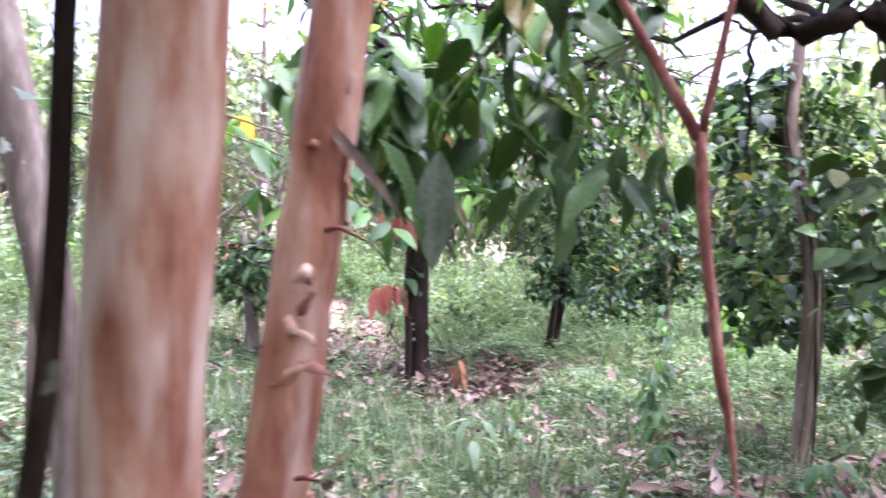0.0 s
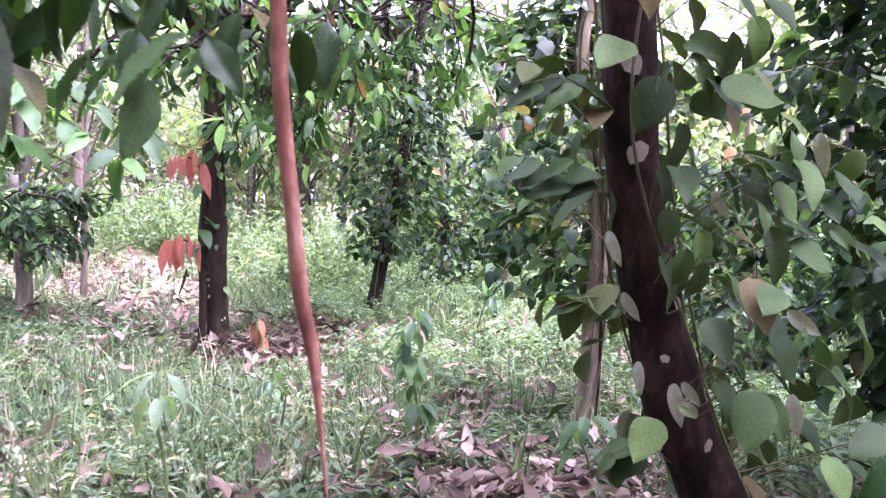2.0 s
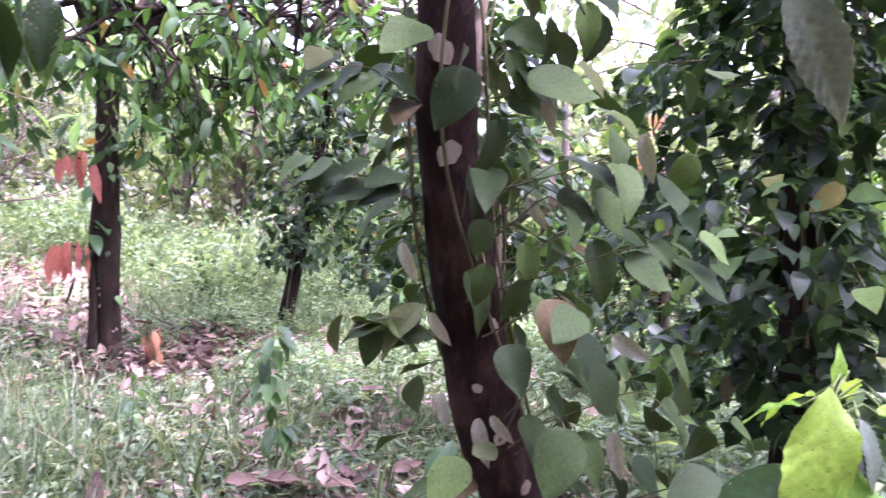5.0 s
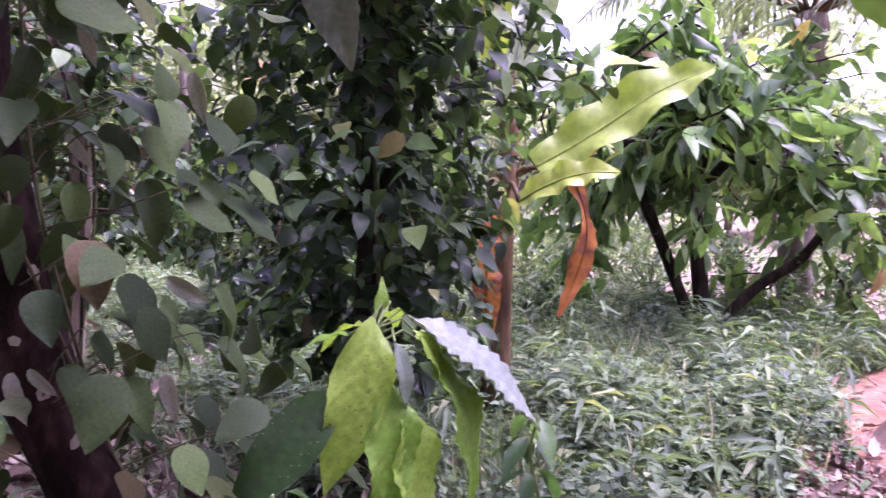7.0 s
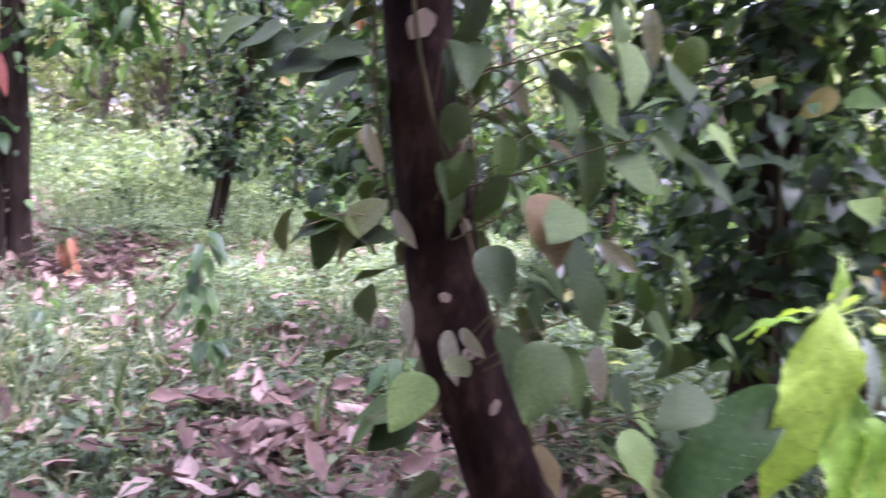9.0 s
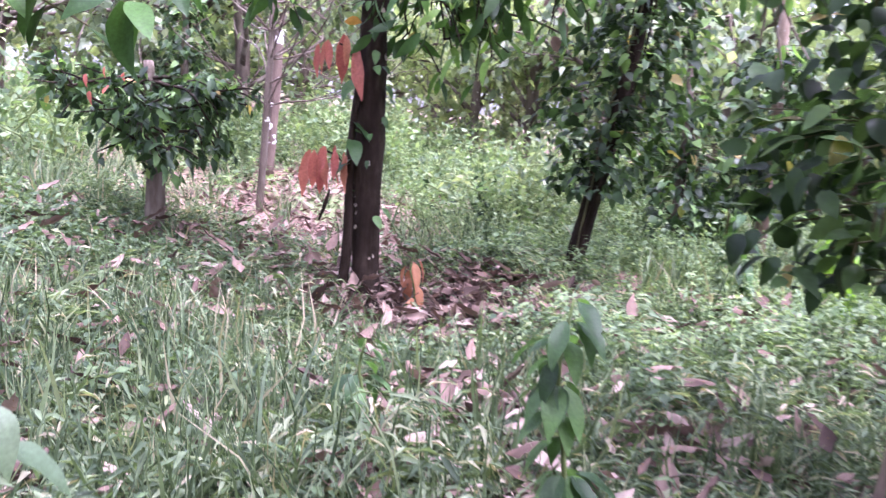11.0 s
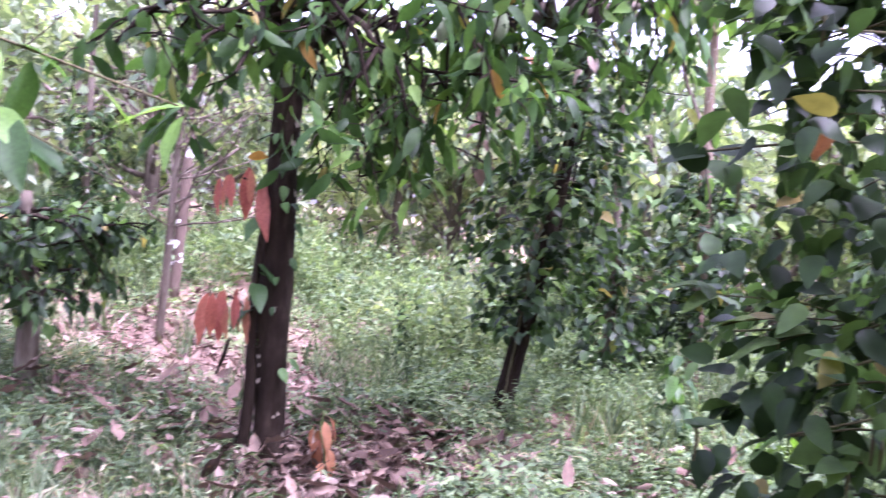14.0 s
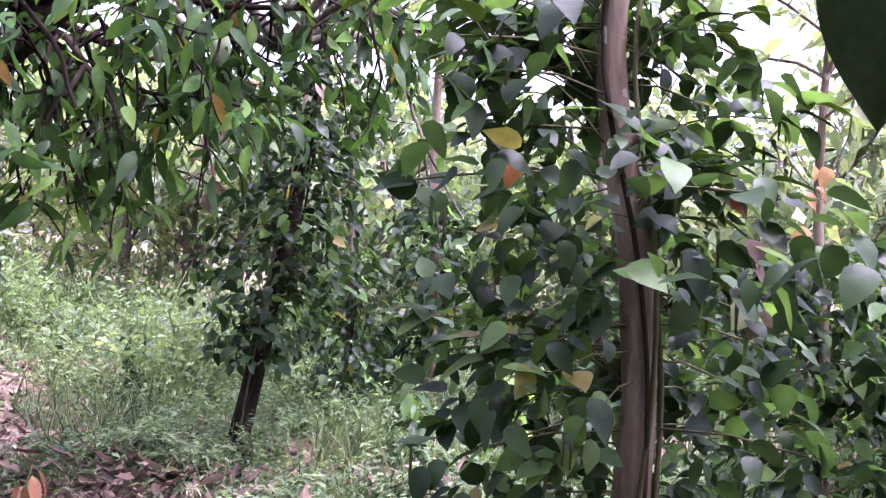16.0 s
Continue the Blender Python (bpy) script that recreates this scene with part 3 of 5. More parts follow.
def tree_a():
    """The forked cocoa tree ahead, with a thin second stem, red flush leaves and pods."""
    x, y = -0.2, 7.36
    z0 = at_ground(x, y, 0.05)
    rng = np.random.default_rng(21)
    t = thing("cocoa_tree", x, y, z0, "dark-barked cocoa tree forking above head height, with hanging leaves", "tree", "cocoa trees")
    scale_leaf = mesh_of("climber_leaf", leaf_shape(0.5, 8, 2, 0.2, 0.3, tip=0.75, wave=0.04), SHINE)
    line = smooth_line([(0, 0, 0), (-0.01, 0, 0.5), (-0.03, 0, 1.2), (-0.045, 0.02, 1.9), (-0.04, 0.02, 2.5)], 18)
    rr = np.linspace(0.092, 0.084, 18)
    rr[0:3] = (0.125, 0.108, 0.098)
    part("trunk", tube(line, rr, 16, 0.13, 3), BARK_DARK, t)
    limbs = []
    for pts, r in (
        ([(-0.04, 0.02, 2.42), (-0.16, -0.05, 2.7), (-0.28, -0.15, 3.05), (-0.55, -0.3, 3.7)], 0.075),
        ([(-0.04, 0.02, 2.42), (0.2, 0.0, 2.66), (0.52, -0.05, 3.0), (0.85, -0.1, 3.5)], 0.08),
        ([(0.6, -0.05, 3.1), (1.1, -0.1, 3.05), (1.7, 0.05, 3.1), (2.3, 0.2, 2.95)], 0.04),
        ([(0.45, -0.05, 2.93), (0.75, -0.12, 2.92), (1.05, -0.1, 2.86), (1.55, -0.1, 2.9)], 0.026),
        ([(1.05, -0.1, 2.86), (0.92, -0.12, 2.7), (0.86, -0.1, 2.52), (0.88, -0.1, 2.2)], 0.014),
        ([(-0.2, -0.1, 2.9), (-0.55, -0.1, 2.78), (-0.85, -0.1, 2.6), (-1.05, -0.15, 2.35)], 0.028),
    ):
        ln = smooth_line(pts, 10)
        part("limb", tube(ln, np.linspace(r, r * 0.6, 10), 10, 0.12, int(r * 1000)), BARK_DARK, t)
        for k in range(7):
            i = int(rng.integers(3, 10))
            d = np.array([rng.normal(0.15, 0.7), rng.normal(-0.1, 0.6), rng.normal(-0.15, 0.35)])
            grow(rng, ln[i], d, rng.uniform(0.4, 0.8), r * 0.35, 1, limbs, 3, 0.6, 0.4, -0.5)
    for px, pz, n in ((0.5, 2.75, 10), (0.9, 2.7, 10), (1.4, 3.0, 6), (1.9, 3.0, 6), (0.2, 2.65, 9), (0.35, 2.3, 7), (0.75, 2.35, 6), (-0.35, 2.75, 6)):
        for k in range(n):
            grow(rng, (px, rng.uniform(-0.35, 0.3), pz), (rng.normal(0, 0.7), rng.normal(0, 0.5), rng.uniform(-0.9, 0.2)), rng.uniform(0.35, 0.7), 0.011, 1, limbs, 2, 0.5, 0.5, -0.6)
    bough_parts(t, limbs, BARK_DARK)
    part("crown", leaf_cloud(*leaves_on(rng, limbs, 1350, 0.18, 0.9, 0.03, 1, 0.4), LONG_LEAF), COCOA, t)
    scale = mesh_of("lichen_scale", leaf_shape(0.6, 5, 2, 0.1, 0.15, wave=0.1), LICHEN)
    for k in range(14):
        a, zz = rng.uniform(-2.9, -0.3), 0.15 + 1.9 * rng.uniform() ** 1.5
        ob = part("lichen_patch", scale, None, t, "pale lichen patch")
        ob.matrix_local = leaf_pose((0.096 * math.cos(a) - 0.02 * zz, 0.096 * math.sin(a), zz), (0.2 * rng.normal(), 0, 1), (math.cos(a), math.sin(a), 0), rng.uniform(0.025, 0.055))
    for k in range(22):
        a, zz = rng.uniform(-3.3, 0.2), rng.uniform(0.5, 2.1)
        ob = part("climber_leaf", scale_leaf, None, t)
        ob.matrix_local = leaf_pose((0.1 * math.cos(a) - 0.02 * zz, 0.1 * math.sin(a), zz), (math.cos(a), math.sin(a), -rng.uniform(0.3, 1.2)), (0.3 * rng.normal(), -0.3, 1), rng.uniform(0.06, 0.11))
    for px, py, pz, s in ((1.13, -0.15, 2.72, 0.1), (1.22, 0.1, 2.5, 0.085), (0.82, -0.1, 2.66, 0.07)):
        n = 12
        ln = np.array([(px, py, pz - s * 2.0 * i / (n - 1)) for i in range(n)])
        pod = part("cocoa_pod", tube(ln, [max(0.004, s * 0.55 * math.sin(math.pi * (i + 0.35) / (n - 0.3)) ** 0.7) for i in range(n)], 15, 0.07, 7), POD, t, "pale green ribbed pod")
        part("stalk", tube(np.array([(px, py, pz - 0.01), (px, py, pz + 0.16), (px - 0.03, py, pz + 0.34)]), 0.006, 6), BARK_DARK, pod)
    return t


def red_flush_sapling():
    """The thin mossy stem beside the forked tree, with two tufts of drooping red leaves."""
    x, y = -0.33, 7.28
    z0 = at_ground(x, y, 0.03)
    rng = np.random.default_rng(8)
    t = thing("flush_sapling", x, y, z0, "thin dark sapling with tufts of drooping red young leaves", "sapling")
    part("stem", tube(smooth_line([(0, 0, 0), (0.02, 0, 0.5), (0.0, 0.01, 1.0), (0.04, 0, 1.5)], 14), np.linspace(0.035, 0.02, 14), 9, 0.15, 2), BARK_DARK, t)
    leaf = mesh_of("flush_leaf", leaf_shape(0.27, 12, 2, 0.35, 0.06, tip=0.85, wave=0.05, ribs=6, rib=0.02, point=2.0), RED_LEAF)
    for cx, cz, n, s in ((-0.14, 0.99, 9, 0.33), (-0.1, 1.66, 8, 0.31)):
        twig = part("twig", tube(np.array([(0.02, 0, cz - 0.12), (cx * 0.6, -0.01, cz - 0.02), (cx, -0.03, cz)]), 0.006, 6), BARK_DARK, t)
        for k in range(n):
            a = rng.uniform(0, 6.28)
            u = (k + 0.5) / n * 2 - 1
            p = (cx + 0.15 * u, -0.03 + 0.07 * math.sin(a), cz + 0.05 - 0.1 * u * u + rng.uniform(-0.03, 0.03))
            ob = part("leaf", leaf, None, twig)
            ob.matrix_local = leaf_pose(p, (0.12 * u + rng.normal(0, 0.07), 0.15 * math.sin(a), -1), (rng.normal(0, 0.5), -1, 0.3), s * rng.uniform(0.55, 1.05))
    part("seed_tail", tube(np.array([(cx, -0.05, 0.75), (cx - 0.02, -0.06, 0.66), (cx - 0.06, -0.05, 0.55)]), (0.008, 0.014, 0.006), 6), BARK_DARK, t)
    low = mesh_of("green_leaf", leaf_shape(0.45, 8, 2, 0.2, 0.3, tip=0.75, wave=0.04), SHINE)
    for k in range(9):
        a = rng.uniform(0, 6.28)
        zz = rng.uniform(0.75, 1.45)
        ob = part("leaf", low, None, t)
        ob.matrix_local = leaf_pose((0.01, 0, zz), (math.cos(a), math.sin(a), -0.5), (0, 0, 1), rng.uniform(0.14, 0.24))


def trunk_d():
    """The dark lichened cocoa trunk that leans over the walker's way, with a big-leaved pepper vine."""
    x, y = 1.78, 2.66
    z0 = at_ground(x, y, 0.06)
    rng = np.random.default_rng(4)
    t = thing("lichened_tree", x, y, z0, "dark leaning cocoa trunk with pale lichen patches", "tree", "cocoa trees")
    pts = [(0.2, 0.0, 0.0), (0.13, 0.0, 0.35), (-0.02, 0.03, 0.72), (-0.11, 0.05, 1.1), (-0.165, 0.07, 1.5), (-0.19, 0.04, 1.95), (-0.24, 0.0, 2.25)]
    line = smooth_line(pts, 30)
    part("trunk", tube(line, np.linspace(0.097, 0.07, 30) + 0.004 * np.sin(np.arange(30) * 1.3), 18, 0.045, 9), BARK_LICHEN, t)
    limbs = []
    for lp, r in (([(-0.22, 0.0, 2.05), (-0.33, -0.02, 2.2), (-0.5, -0.04, 2.19), (-0.68, -0.05, 2.14), (-0.9, -0.05, 2.34)], 0.052), ([(-0.27, 0.0, 2.15), (-0.22, 0.1, 2.6), (-0.1, 0.3, 3.1), (0.2, 0.5, 3.6)], 0.062)):
        ln = smooth_line(lp, 10)
        part("limb", tube(ln, np.linspace(r, r * 0.6, 10), 10, 0.12, 5), BARK_DARK, t)
        for k in range(6):
            grow(rng, ln[int(rng.integers(5, 10))], (rng.normal(0, 0.8), rng.normal(0.3, 0.6), rng.uniform(0.0, 0.8)), 0.6, r * 0.3, 1, limbs, 2, 0.6, 0.4, -0.2)
    bough_parts(t, limbs, BARK_DARK)
    spread = leaves_on(rng, limbs, 420, 0.24, 0.7, 0.03, 1)
    clear = (np.hypot(spread[0][:, 0] + x - 1.1, spread[0][:, 1] + y - 2.95) > 0.75) | (spread[0][:, 2] > 2.75)
    part("crown", leaf_cloud(*[q[clear] for q in spread], LONG_LEAF), COCOA, t)

    ln = smooth_line([(-0.22, 0.0, 2.2), (-0.1, -0.25, 2.34), (0.1, -0.5, 2.3), (0.3, -0.72, 2.08), (0.42, -0.85, 1.9)], 14)
    part("limb", tube(ln, np.linspace(0.03, 0.007, 14), 9, 0.1, 8), BARK_DARK, t)
    cols = [[COCOA, PEPPER_PALE], [COCOA_YOUNG, COCOA_YOUNG], [COCOA, PEPPER_PALE]]
    shapes = [mesh_of("ribbed_leaf", two_faced(leaf_shape(w, 26, 4, 0.25, d, tip=0.88, wave=0.05, ribs=10, rib=0.025, seed=q + 3), 0.012), cols[q]) for q, (w, d) in enumerate(((0.38, 0.15), (0.42, 0.3), (0.36, 0.4)))]
    for k in range(30):
        i = int(rng.integers(5, 14))
        a = rng.uniform(0, 6.28)
        p = ln[i] + rng.normal(0, 0.05, 3)
        ob = part("leaf", shapes[1 if i > 8 and k % 2 else 0 if k % 4 else 2], None, t)
        ob.matrix_local = leaf_pose(p, (0.9 * math.cos(a), 0.9 * math.sin(a), -rng.uniform(0.2, 1.3)), (rng.normal(0, 0.4), -0.5, 1), rng.uniform(0.15, 0.25))
    ob = part("leaf", mesh_of("sheen_leaf", two_faced(leaf_shape(0.38, 40, 5, 0.25, 0.12, tip=0.88, wave=0.03, ribs=10, rib=0.05, seed=3), 0.012), [PAINTED_SHEEN, PEPPER_PALE]), None, t, "dark ribbed leaf, pale sheen painted in")
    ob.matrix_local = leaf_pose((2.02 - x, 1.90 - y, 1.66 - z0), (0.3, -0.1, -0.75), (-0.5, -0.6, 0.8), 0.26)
    part("leaf_stalk", tube(smooth_line([ln[12], (ln[12] + np.array([2.02 - x, 1.90 - y, 1.66 - z0])) / 2 + (0, 0, 0.03), (2.02 - x, 1.90 - y, 1.66 - z0)], 6), 0.003, 5), STEM_GREEN, t)

    def axis(z):
        return np.array([np.interp(z, line[:, 2], line[:, i]) for i in range(2)])
    for zz, a, s in ((1.47, -1.75, 0.03), (1.72, -1.9, 0.033), (0.78, -1.6, 0.017), (0.66, -1.35, 0.015), (1.05, -1.1, 0.016), (0.9, -1.9, 0.012)):
        c = axis(zz)
        verts, faces = [(0, 0, 0.002)], []
        for k in range(14):
            b = 2 * math.pi * k / 14
            rr = s * (1 + 0.2 * math.sin(2 * b + zz * 9) + 0.1 * math.sin(5 * b))
            verts.append((rr * math.cos(b) * 0.85, rr * 1.15 * math.sin(b), 0.0005))
            faces.append((0, k + 1, (k + 1) % 14 + 1))
        R = float(np.interp(zz, (0, 2.25), (0.100, 0.073)))
        out = []
        for vx, vy, vz in verts:
            aa = a + vx / R
            out.append((c[0] + (R + 0.006 + vz) * math.cos(aa), c[1] + (R + 0.006 + vz) * math.sin(aa), zz + vy))
        part("lichen_patch", (np.array(out), faces), LICHEN, t, "pale lichen patch")

    vine = thing("pepper_vine", x, y, z0, "big-leaved pepper vine on a dark leaning trunk", "vine", "pepper vines")
    for k in range(4):
        zz = np.linspace(0.02, 2.3, 24)
        a = -1.2 + k * 1.3 + 0.7 * np.sin(zz * 3 + k)
        c = np.array([axis(q) for q in zz])
        part("vine_stem", tube(np.stack([c[:, 0] + 0.104 * np.cos(a), c[:, 1] + 0.104 * np.sin(a), zz], 1), 0.0045, 6, 0.1, k), STEM_DARK, vine)
    shapes = [mesh_of("near_pepper_leaf", two_faced(ovate_leaf(w, 12, 3, f, d, 0.03, seed=q)), [PEPPER_BACKLIT, PEPPER_UNDER]) for q, (w, f, d) in enumerate(((0.64, 0.15, 0.25), (0.7, 0.1, 0.15), (0.56, 0.3, 0.35)))]
    slim = mesh_of("turned_pepper_leaf", two_faced(ovate_leaf(0.33, 36, 3, 0.35, 0.2, 0.02, 7, 0.05, 9)), [PALE_SHEEN, PALE_SHEEN])

    def leaf_with_shoot(p, d, u, size, me, foot=None):
        ob = part("leaf", me, None, vine, "pale leaf underside with painted sheen" if me is slim else "")
        ob.matrix_local = leaf_pose(p, d, u, size)
        if foot is not None:
            part("side_shoot", tube(smooth_line([foot, foot * 0.6 + p * 0.4 + (0, 0, 0.02), foot * 0.2 + p * 0.8 + (0, 0, 0.045), p], 8), np.linspace(0.0026, 0.0014, 8), 5, cap=False), STEM_DARK, vine)
    n = 0
    while n < 235:
        zz = rng.uniform(0.3, 2.5)
        a = rng.uniform(-3.14, 3.14)
        east = 0.5 + 0.5 * math.cos(a - 0.3)
        if rng.uniform() > 0.04 + 0.95 * east ** 1.6:
            continue
        reach = 0.12 + rng.uniform(0.02, 0.1 + 0.5 * east)
        c = axis(min(zz, 2.25))
        p = np.array([c[0] + reach * math.cos(a), c[1] + reach * math.sin(a), zz])
        flip = -1.0 if rng.uniform() < 0.07 else 1.0
        foot = np.array([c[0] + 0.09 * math.cos(a), c[1] + 0.09 * math.sin(a), zz - 0.1]) if n % 3 == 0 else None
        leaf_with_shoot(p, (math.cos(a) * 0.6 + rng.normal(0, 0.4), math.sin(a) * 0.4 + rng.normal(0, 0.4), -rng.uniform(0.1, 0.9)),
                        np.array([math.cos(a) * 0.4 + rng.normal(0, 0.3), math.sin(a) * 0.4 - 0.35, 0.8 + rng.normal(0, 0.3)]) * flip, rng.uniform(0.10, 0.165) * (1.0 if flip > 0 else 0.7), shapes[int(rng.integers(3))], foot)
        n += 1
    # low leafy shoots on the west side, in three loose sprays
    for zz, length, k in ((1.36, 0.3, 9), (1.02, 0.24, 9), (1.62, 0.26, 8), (0.62, 0.2, 4)):
        c = axis(zz)
        tip = np.array([c[0] - 0.08 - length, c[1] - 0.1, zz + 0.02])
        foot = np.array([c[0] - 0.08, c[1] - 0.04, zz - 0.02])
        part("side_shoot", tube(smooth_line([foot, (foot + tip) / 2 + (0, 0, 0.05), tip], 10), np.linspace(0.003, 0.0015, 10), 5), STEM_DARK, vine)
        for q in range(k):
            s = (q + 0.5) / k
            p = foot + (tip - foot) * s + rng.normal(0, 0.025, 3) + (0, 0, 0.04)
            leaf_with_shoot(p, (-0.6 + rng.normal(0, 0.6), rng.normal(-0.1, 0.5), -rng.uniform(0.1, 0.7)), (rng.normal(0, 0.25), -0.5, 0.8), rng.uniform(0.09, 0.135), shapes[q % 3])
    # long pale leaves that show their undersides, whitened to carry a wet sheen
    for p, d, size in (((1.66, 2.5, 0.80), (0.16, 0, -1), 0.125), ((1.585, 2.56, 0.85), (0.05, 0, -1), 0.095), ((1.565, 2.63, 1.03), (0.45, 0, -0.8), 0.10), ((1.475, 2.5, 1.20), (0.3, 0, -0.9), 0.10), ((1.97, 2.46, 0.775), (0.15, 0, -1), 0.125),
                       ((1.99, 2.52, 0.99), (0.8, 0, -0.55), 0.13), ((1.78, 2.55, 1.31), (0.5, 0, -0.8), 0.09), ((1.70, 2.53, 0.80), (0.5, 0, -0.7), 0.09), ((1.80, 2.5, 1.55), (0.2, 0, -1), 0.1), ((2.02, 2.45, 1.46), (0.25, 0.1, -1), 0.12)):
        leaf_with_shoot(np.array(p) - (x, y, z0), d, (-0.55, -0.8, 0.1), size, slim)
    for p, d, size in (((2.07, 2.64, 1.17), (0.9, -0.1, -0.45), 0.15), ((1.90, 2.42, 0.93), (0.5, 0, -0.8), 0.14), ((1.74, 2.42, 1.57), (0.9, -0.1, -0.1), 0.17), ((1.62, 2.52, 1.60), (-0.35, -0.1, -0.6), 0.16), ((1.68, 2.6, 1.26), (-0.1, -0.2, -0.9), 0.10), ((1.93, 2.5, 1.33), (0.6, 0, -0.7), 0.13)):
        leaf_with_shoot(np.array(p) - (x, y, z0), d, (0.1, -0.8, 0.6), size, shapes[1])
    big = part("leaf", mesh_of("overhead_leaf", two_faced(ovate_leaf(0.62, 14, 3, 0.15, 0.2, 0.02)), [PEPPER_BACKLIT, PEPPER_PALE]), None, vine)
    big.matrix_local = leaf_pose((1.65 - x, 3.36 - y, 1.765 - z0), (-0.1, -0.08, -1), (-0.55, -0.75, 0.1), 0.165)
    part("vine_shoot", tube(smooth_line([(-0.2, 0.1, 1.75), (-0.2, 0.35, 1.95), (-0.17, 0.55, 1.95), (1.65 - x, 3.36 - y, 1.765 - z0)], 10), 0.004, 6), STEM_GREEN, vine)


def red_cocoa():
    """The slim red-brown young cocoa stem with its forked top and big ribbed leaves overhead."""
    x, y = 0.68, 2.07
    z0 = at_ground(x, y, 0.02)
    rng = np.random.default_rng(12)
    t = thing("young_cocoa_tree", x, y, z0, "slim red-brown young cocoa tree with big ribbed leaves overhead", "tree", "cocoa trees")
    stem = smooth_line([(0.12, 0.02, 0), (0.1, 0.01, 0.5), (0.06, 0, 0.95), (0.03, 0, 1.12), (0.01, 0, 1.3), (-0.01, 0, 1.5), (-0.02, 0, 1.74)], 24)
    rad = np.interp(stem[:, 2], (0, 0.7, 0.92, 1.02, 1.14, 1.9), (0.0016, 0.0018, 0.0075, 0.013, 0.0165, 0.0145))
    part("stem", tube(stem, rad, 12, 0.08, 3), BARK_RED, t)
    limbs = []
    for lp, r in (([(-0.02, 0, 1.72), (-0.14, 0.04, 1.96), (-0.3, 0.1, 2.25), (-0.55, 0.2, 2.4)], 0.016), ([(-0.02, 0, 1.72), (0.05, 0.02, 2.0), (0.13, 0.05, 2.35), (0.2, 0.1, 2.7)], 0.013), ([(-0.3, 0.1, 2.25), (-0.45, 0.4, 2.17), (-0.6, 0.6, 2.0), (-0.78, 0.7, 1.88)], 0.009)):
        ln = smooth_line(lp, 10)
        part("limb", tube(ln, np.linspace(r, r * 0.6, 10), 9, 0.1, 5), BARK_RED if r > 0.01 else STEM_GREEN, t)
        limbs.append((ln, None, 0, unit(np.gradient(ln, axis=0))))
    shapes = [mesh_of("ribbed_leaf", two_faced(leaf_shape(0.43, 26, 4, 0.25, d, tip=0.85, wave=0.04, ribs=11, rib=0.03, seed=q), 0.012), [COCOA_BACKLIT, COCOA_BACKLIT]) for q, d in enumerate((0.2, 0.35, 0.1))]
    centre = [(-0.72, 0.53, 1.84), (-0.78, 0.45, 1.95), (-0.45, 0.45, 2.06), (-0.95, 0.5, 1.98), (-0.35, 0.65, 2.16), (-0.1, 0.45, 2.26), (0.15, 0.1, 2.55), (-0.8, 0.9, 2.06), (-0.45, 0.15, 2.2), (-1.15, 0.75, 2.05)]
    for k in range(165):
        c = np.array(centre[int(rng.integers(len(centre)))])
        p = c + rng.normal(0, 0.11, 3)
        a = rng.uniform(0, 6.28)
        ob = part("leaf", shapes[int(rng.integers(3))], None, t)
        ob.matrix_local = leaf_pose(p, (math.cos(a), math.sin(a), -rng.uniform(0.4, 2.0)), (rng.normal(0, 0.4), -0.4, 1), rng.uniform(0.15, 0.27))
        if k < 40:
            part("leaf_stalk", tube(np.array([c + (0, 0, 0.05), (p + c) / 2 + (0, 0, 0.03), p]), 0.003, 5, cap=False), STEM_GREEN, t)
    for c in ((-0.19, 0.21, 1.68), (-0.04, 0.25, 1.70), (0.08, 0.37, 1.74), (-0.43, 0.34, 1.72), (-0.3, 0.38, 1.76), (-0.14, 0.42, 1.75), (-0.48, 0.31, 1.78), (-0.34, 0.26, 1.66)):
        c = np.array(c)
        part("leaf_stalk", tube(smooth_line([(-0.16, 0.04, 2.0), (c + (-0.16, 0.04, 2.0)) / 2 + (0, 0, 0.06), c], 7), 0.0035, 5, cap=False), STEM_GREEN, t)
        for k in range(3):
            a = rng.uniform(0, 6.28)
            ob = part("leaf", shapes[k], None, t)
            ob.matrix_local = leaf_pose(c + rng.normal(0, 0.03, 3), (math.cos(a), 0.6 * math.sin(a), -rng.uniform(0.5, 1.6)), (rng.normal(0, 0.4), -0.4, 1), rng.uniform(0.15, 0.22))
    sheen = mesh_of("sheen_leaf", two_faced(leaf_shape(0.34, 40, 5, 0.25, 0.06, tip=0.88, wave=0.03, ribs=12, rib=0.03, seed=3), 0.012), [PAINTED_SHEEN, PEPPER_PALE])
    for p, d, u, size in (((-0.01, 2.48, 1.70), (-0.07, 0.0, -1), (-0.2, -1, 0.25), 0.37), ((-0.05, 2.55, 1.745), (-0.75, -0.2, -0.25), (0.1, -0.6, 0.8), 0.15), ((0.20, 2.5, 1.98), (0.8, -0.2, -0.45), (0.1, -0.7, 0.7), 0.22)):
        ob = part("leaf", sheen, None, t, "ribbed leaf with painted silvery sheen")
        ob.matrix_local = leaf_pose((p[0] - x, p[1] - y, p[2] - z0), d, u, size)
        part("leaf_stalk", tube(smooth_line([(-0.45, 0.4, 2.17), (p[0] - x, p[1] - y, p[2] - z0 + 0.12), (p[0] - x, p[1] - y, p[2] - z0)], 7), 0.003, 5), STEM_GREEN, t)
    for a, b in (((-0.55, 0.2, 2.4), (-0.75, 0.75, 1.9)), ((-0.55, 0.2, 2.4), (-0.9, 0.35, 2.22)), ((-0.3, 0.1, 2.25), (-0.1, 0.3, 2.32))):
        a, b = np.array(a), np.array(b)
        part("twig", tube(smooth_line([a, (a + b) / 2 + (0, 0, 0.06), b], 8), 0.006, 6), STEM_GREEN, t)


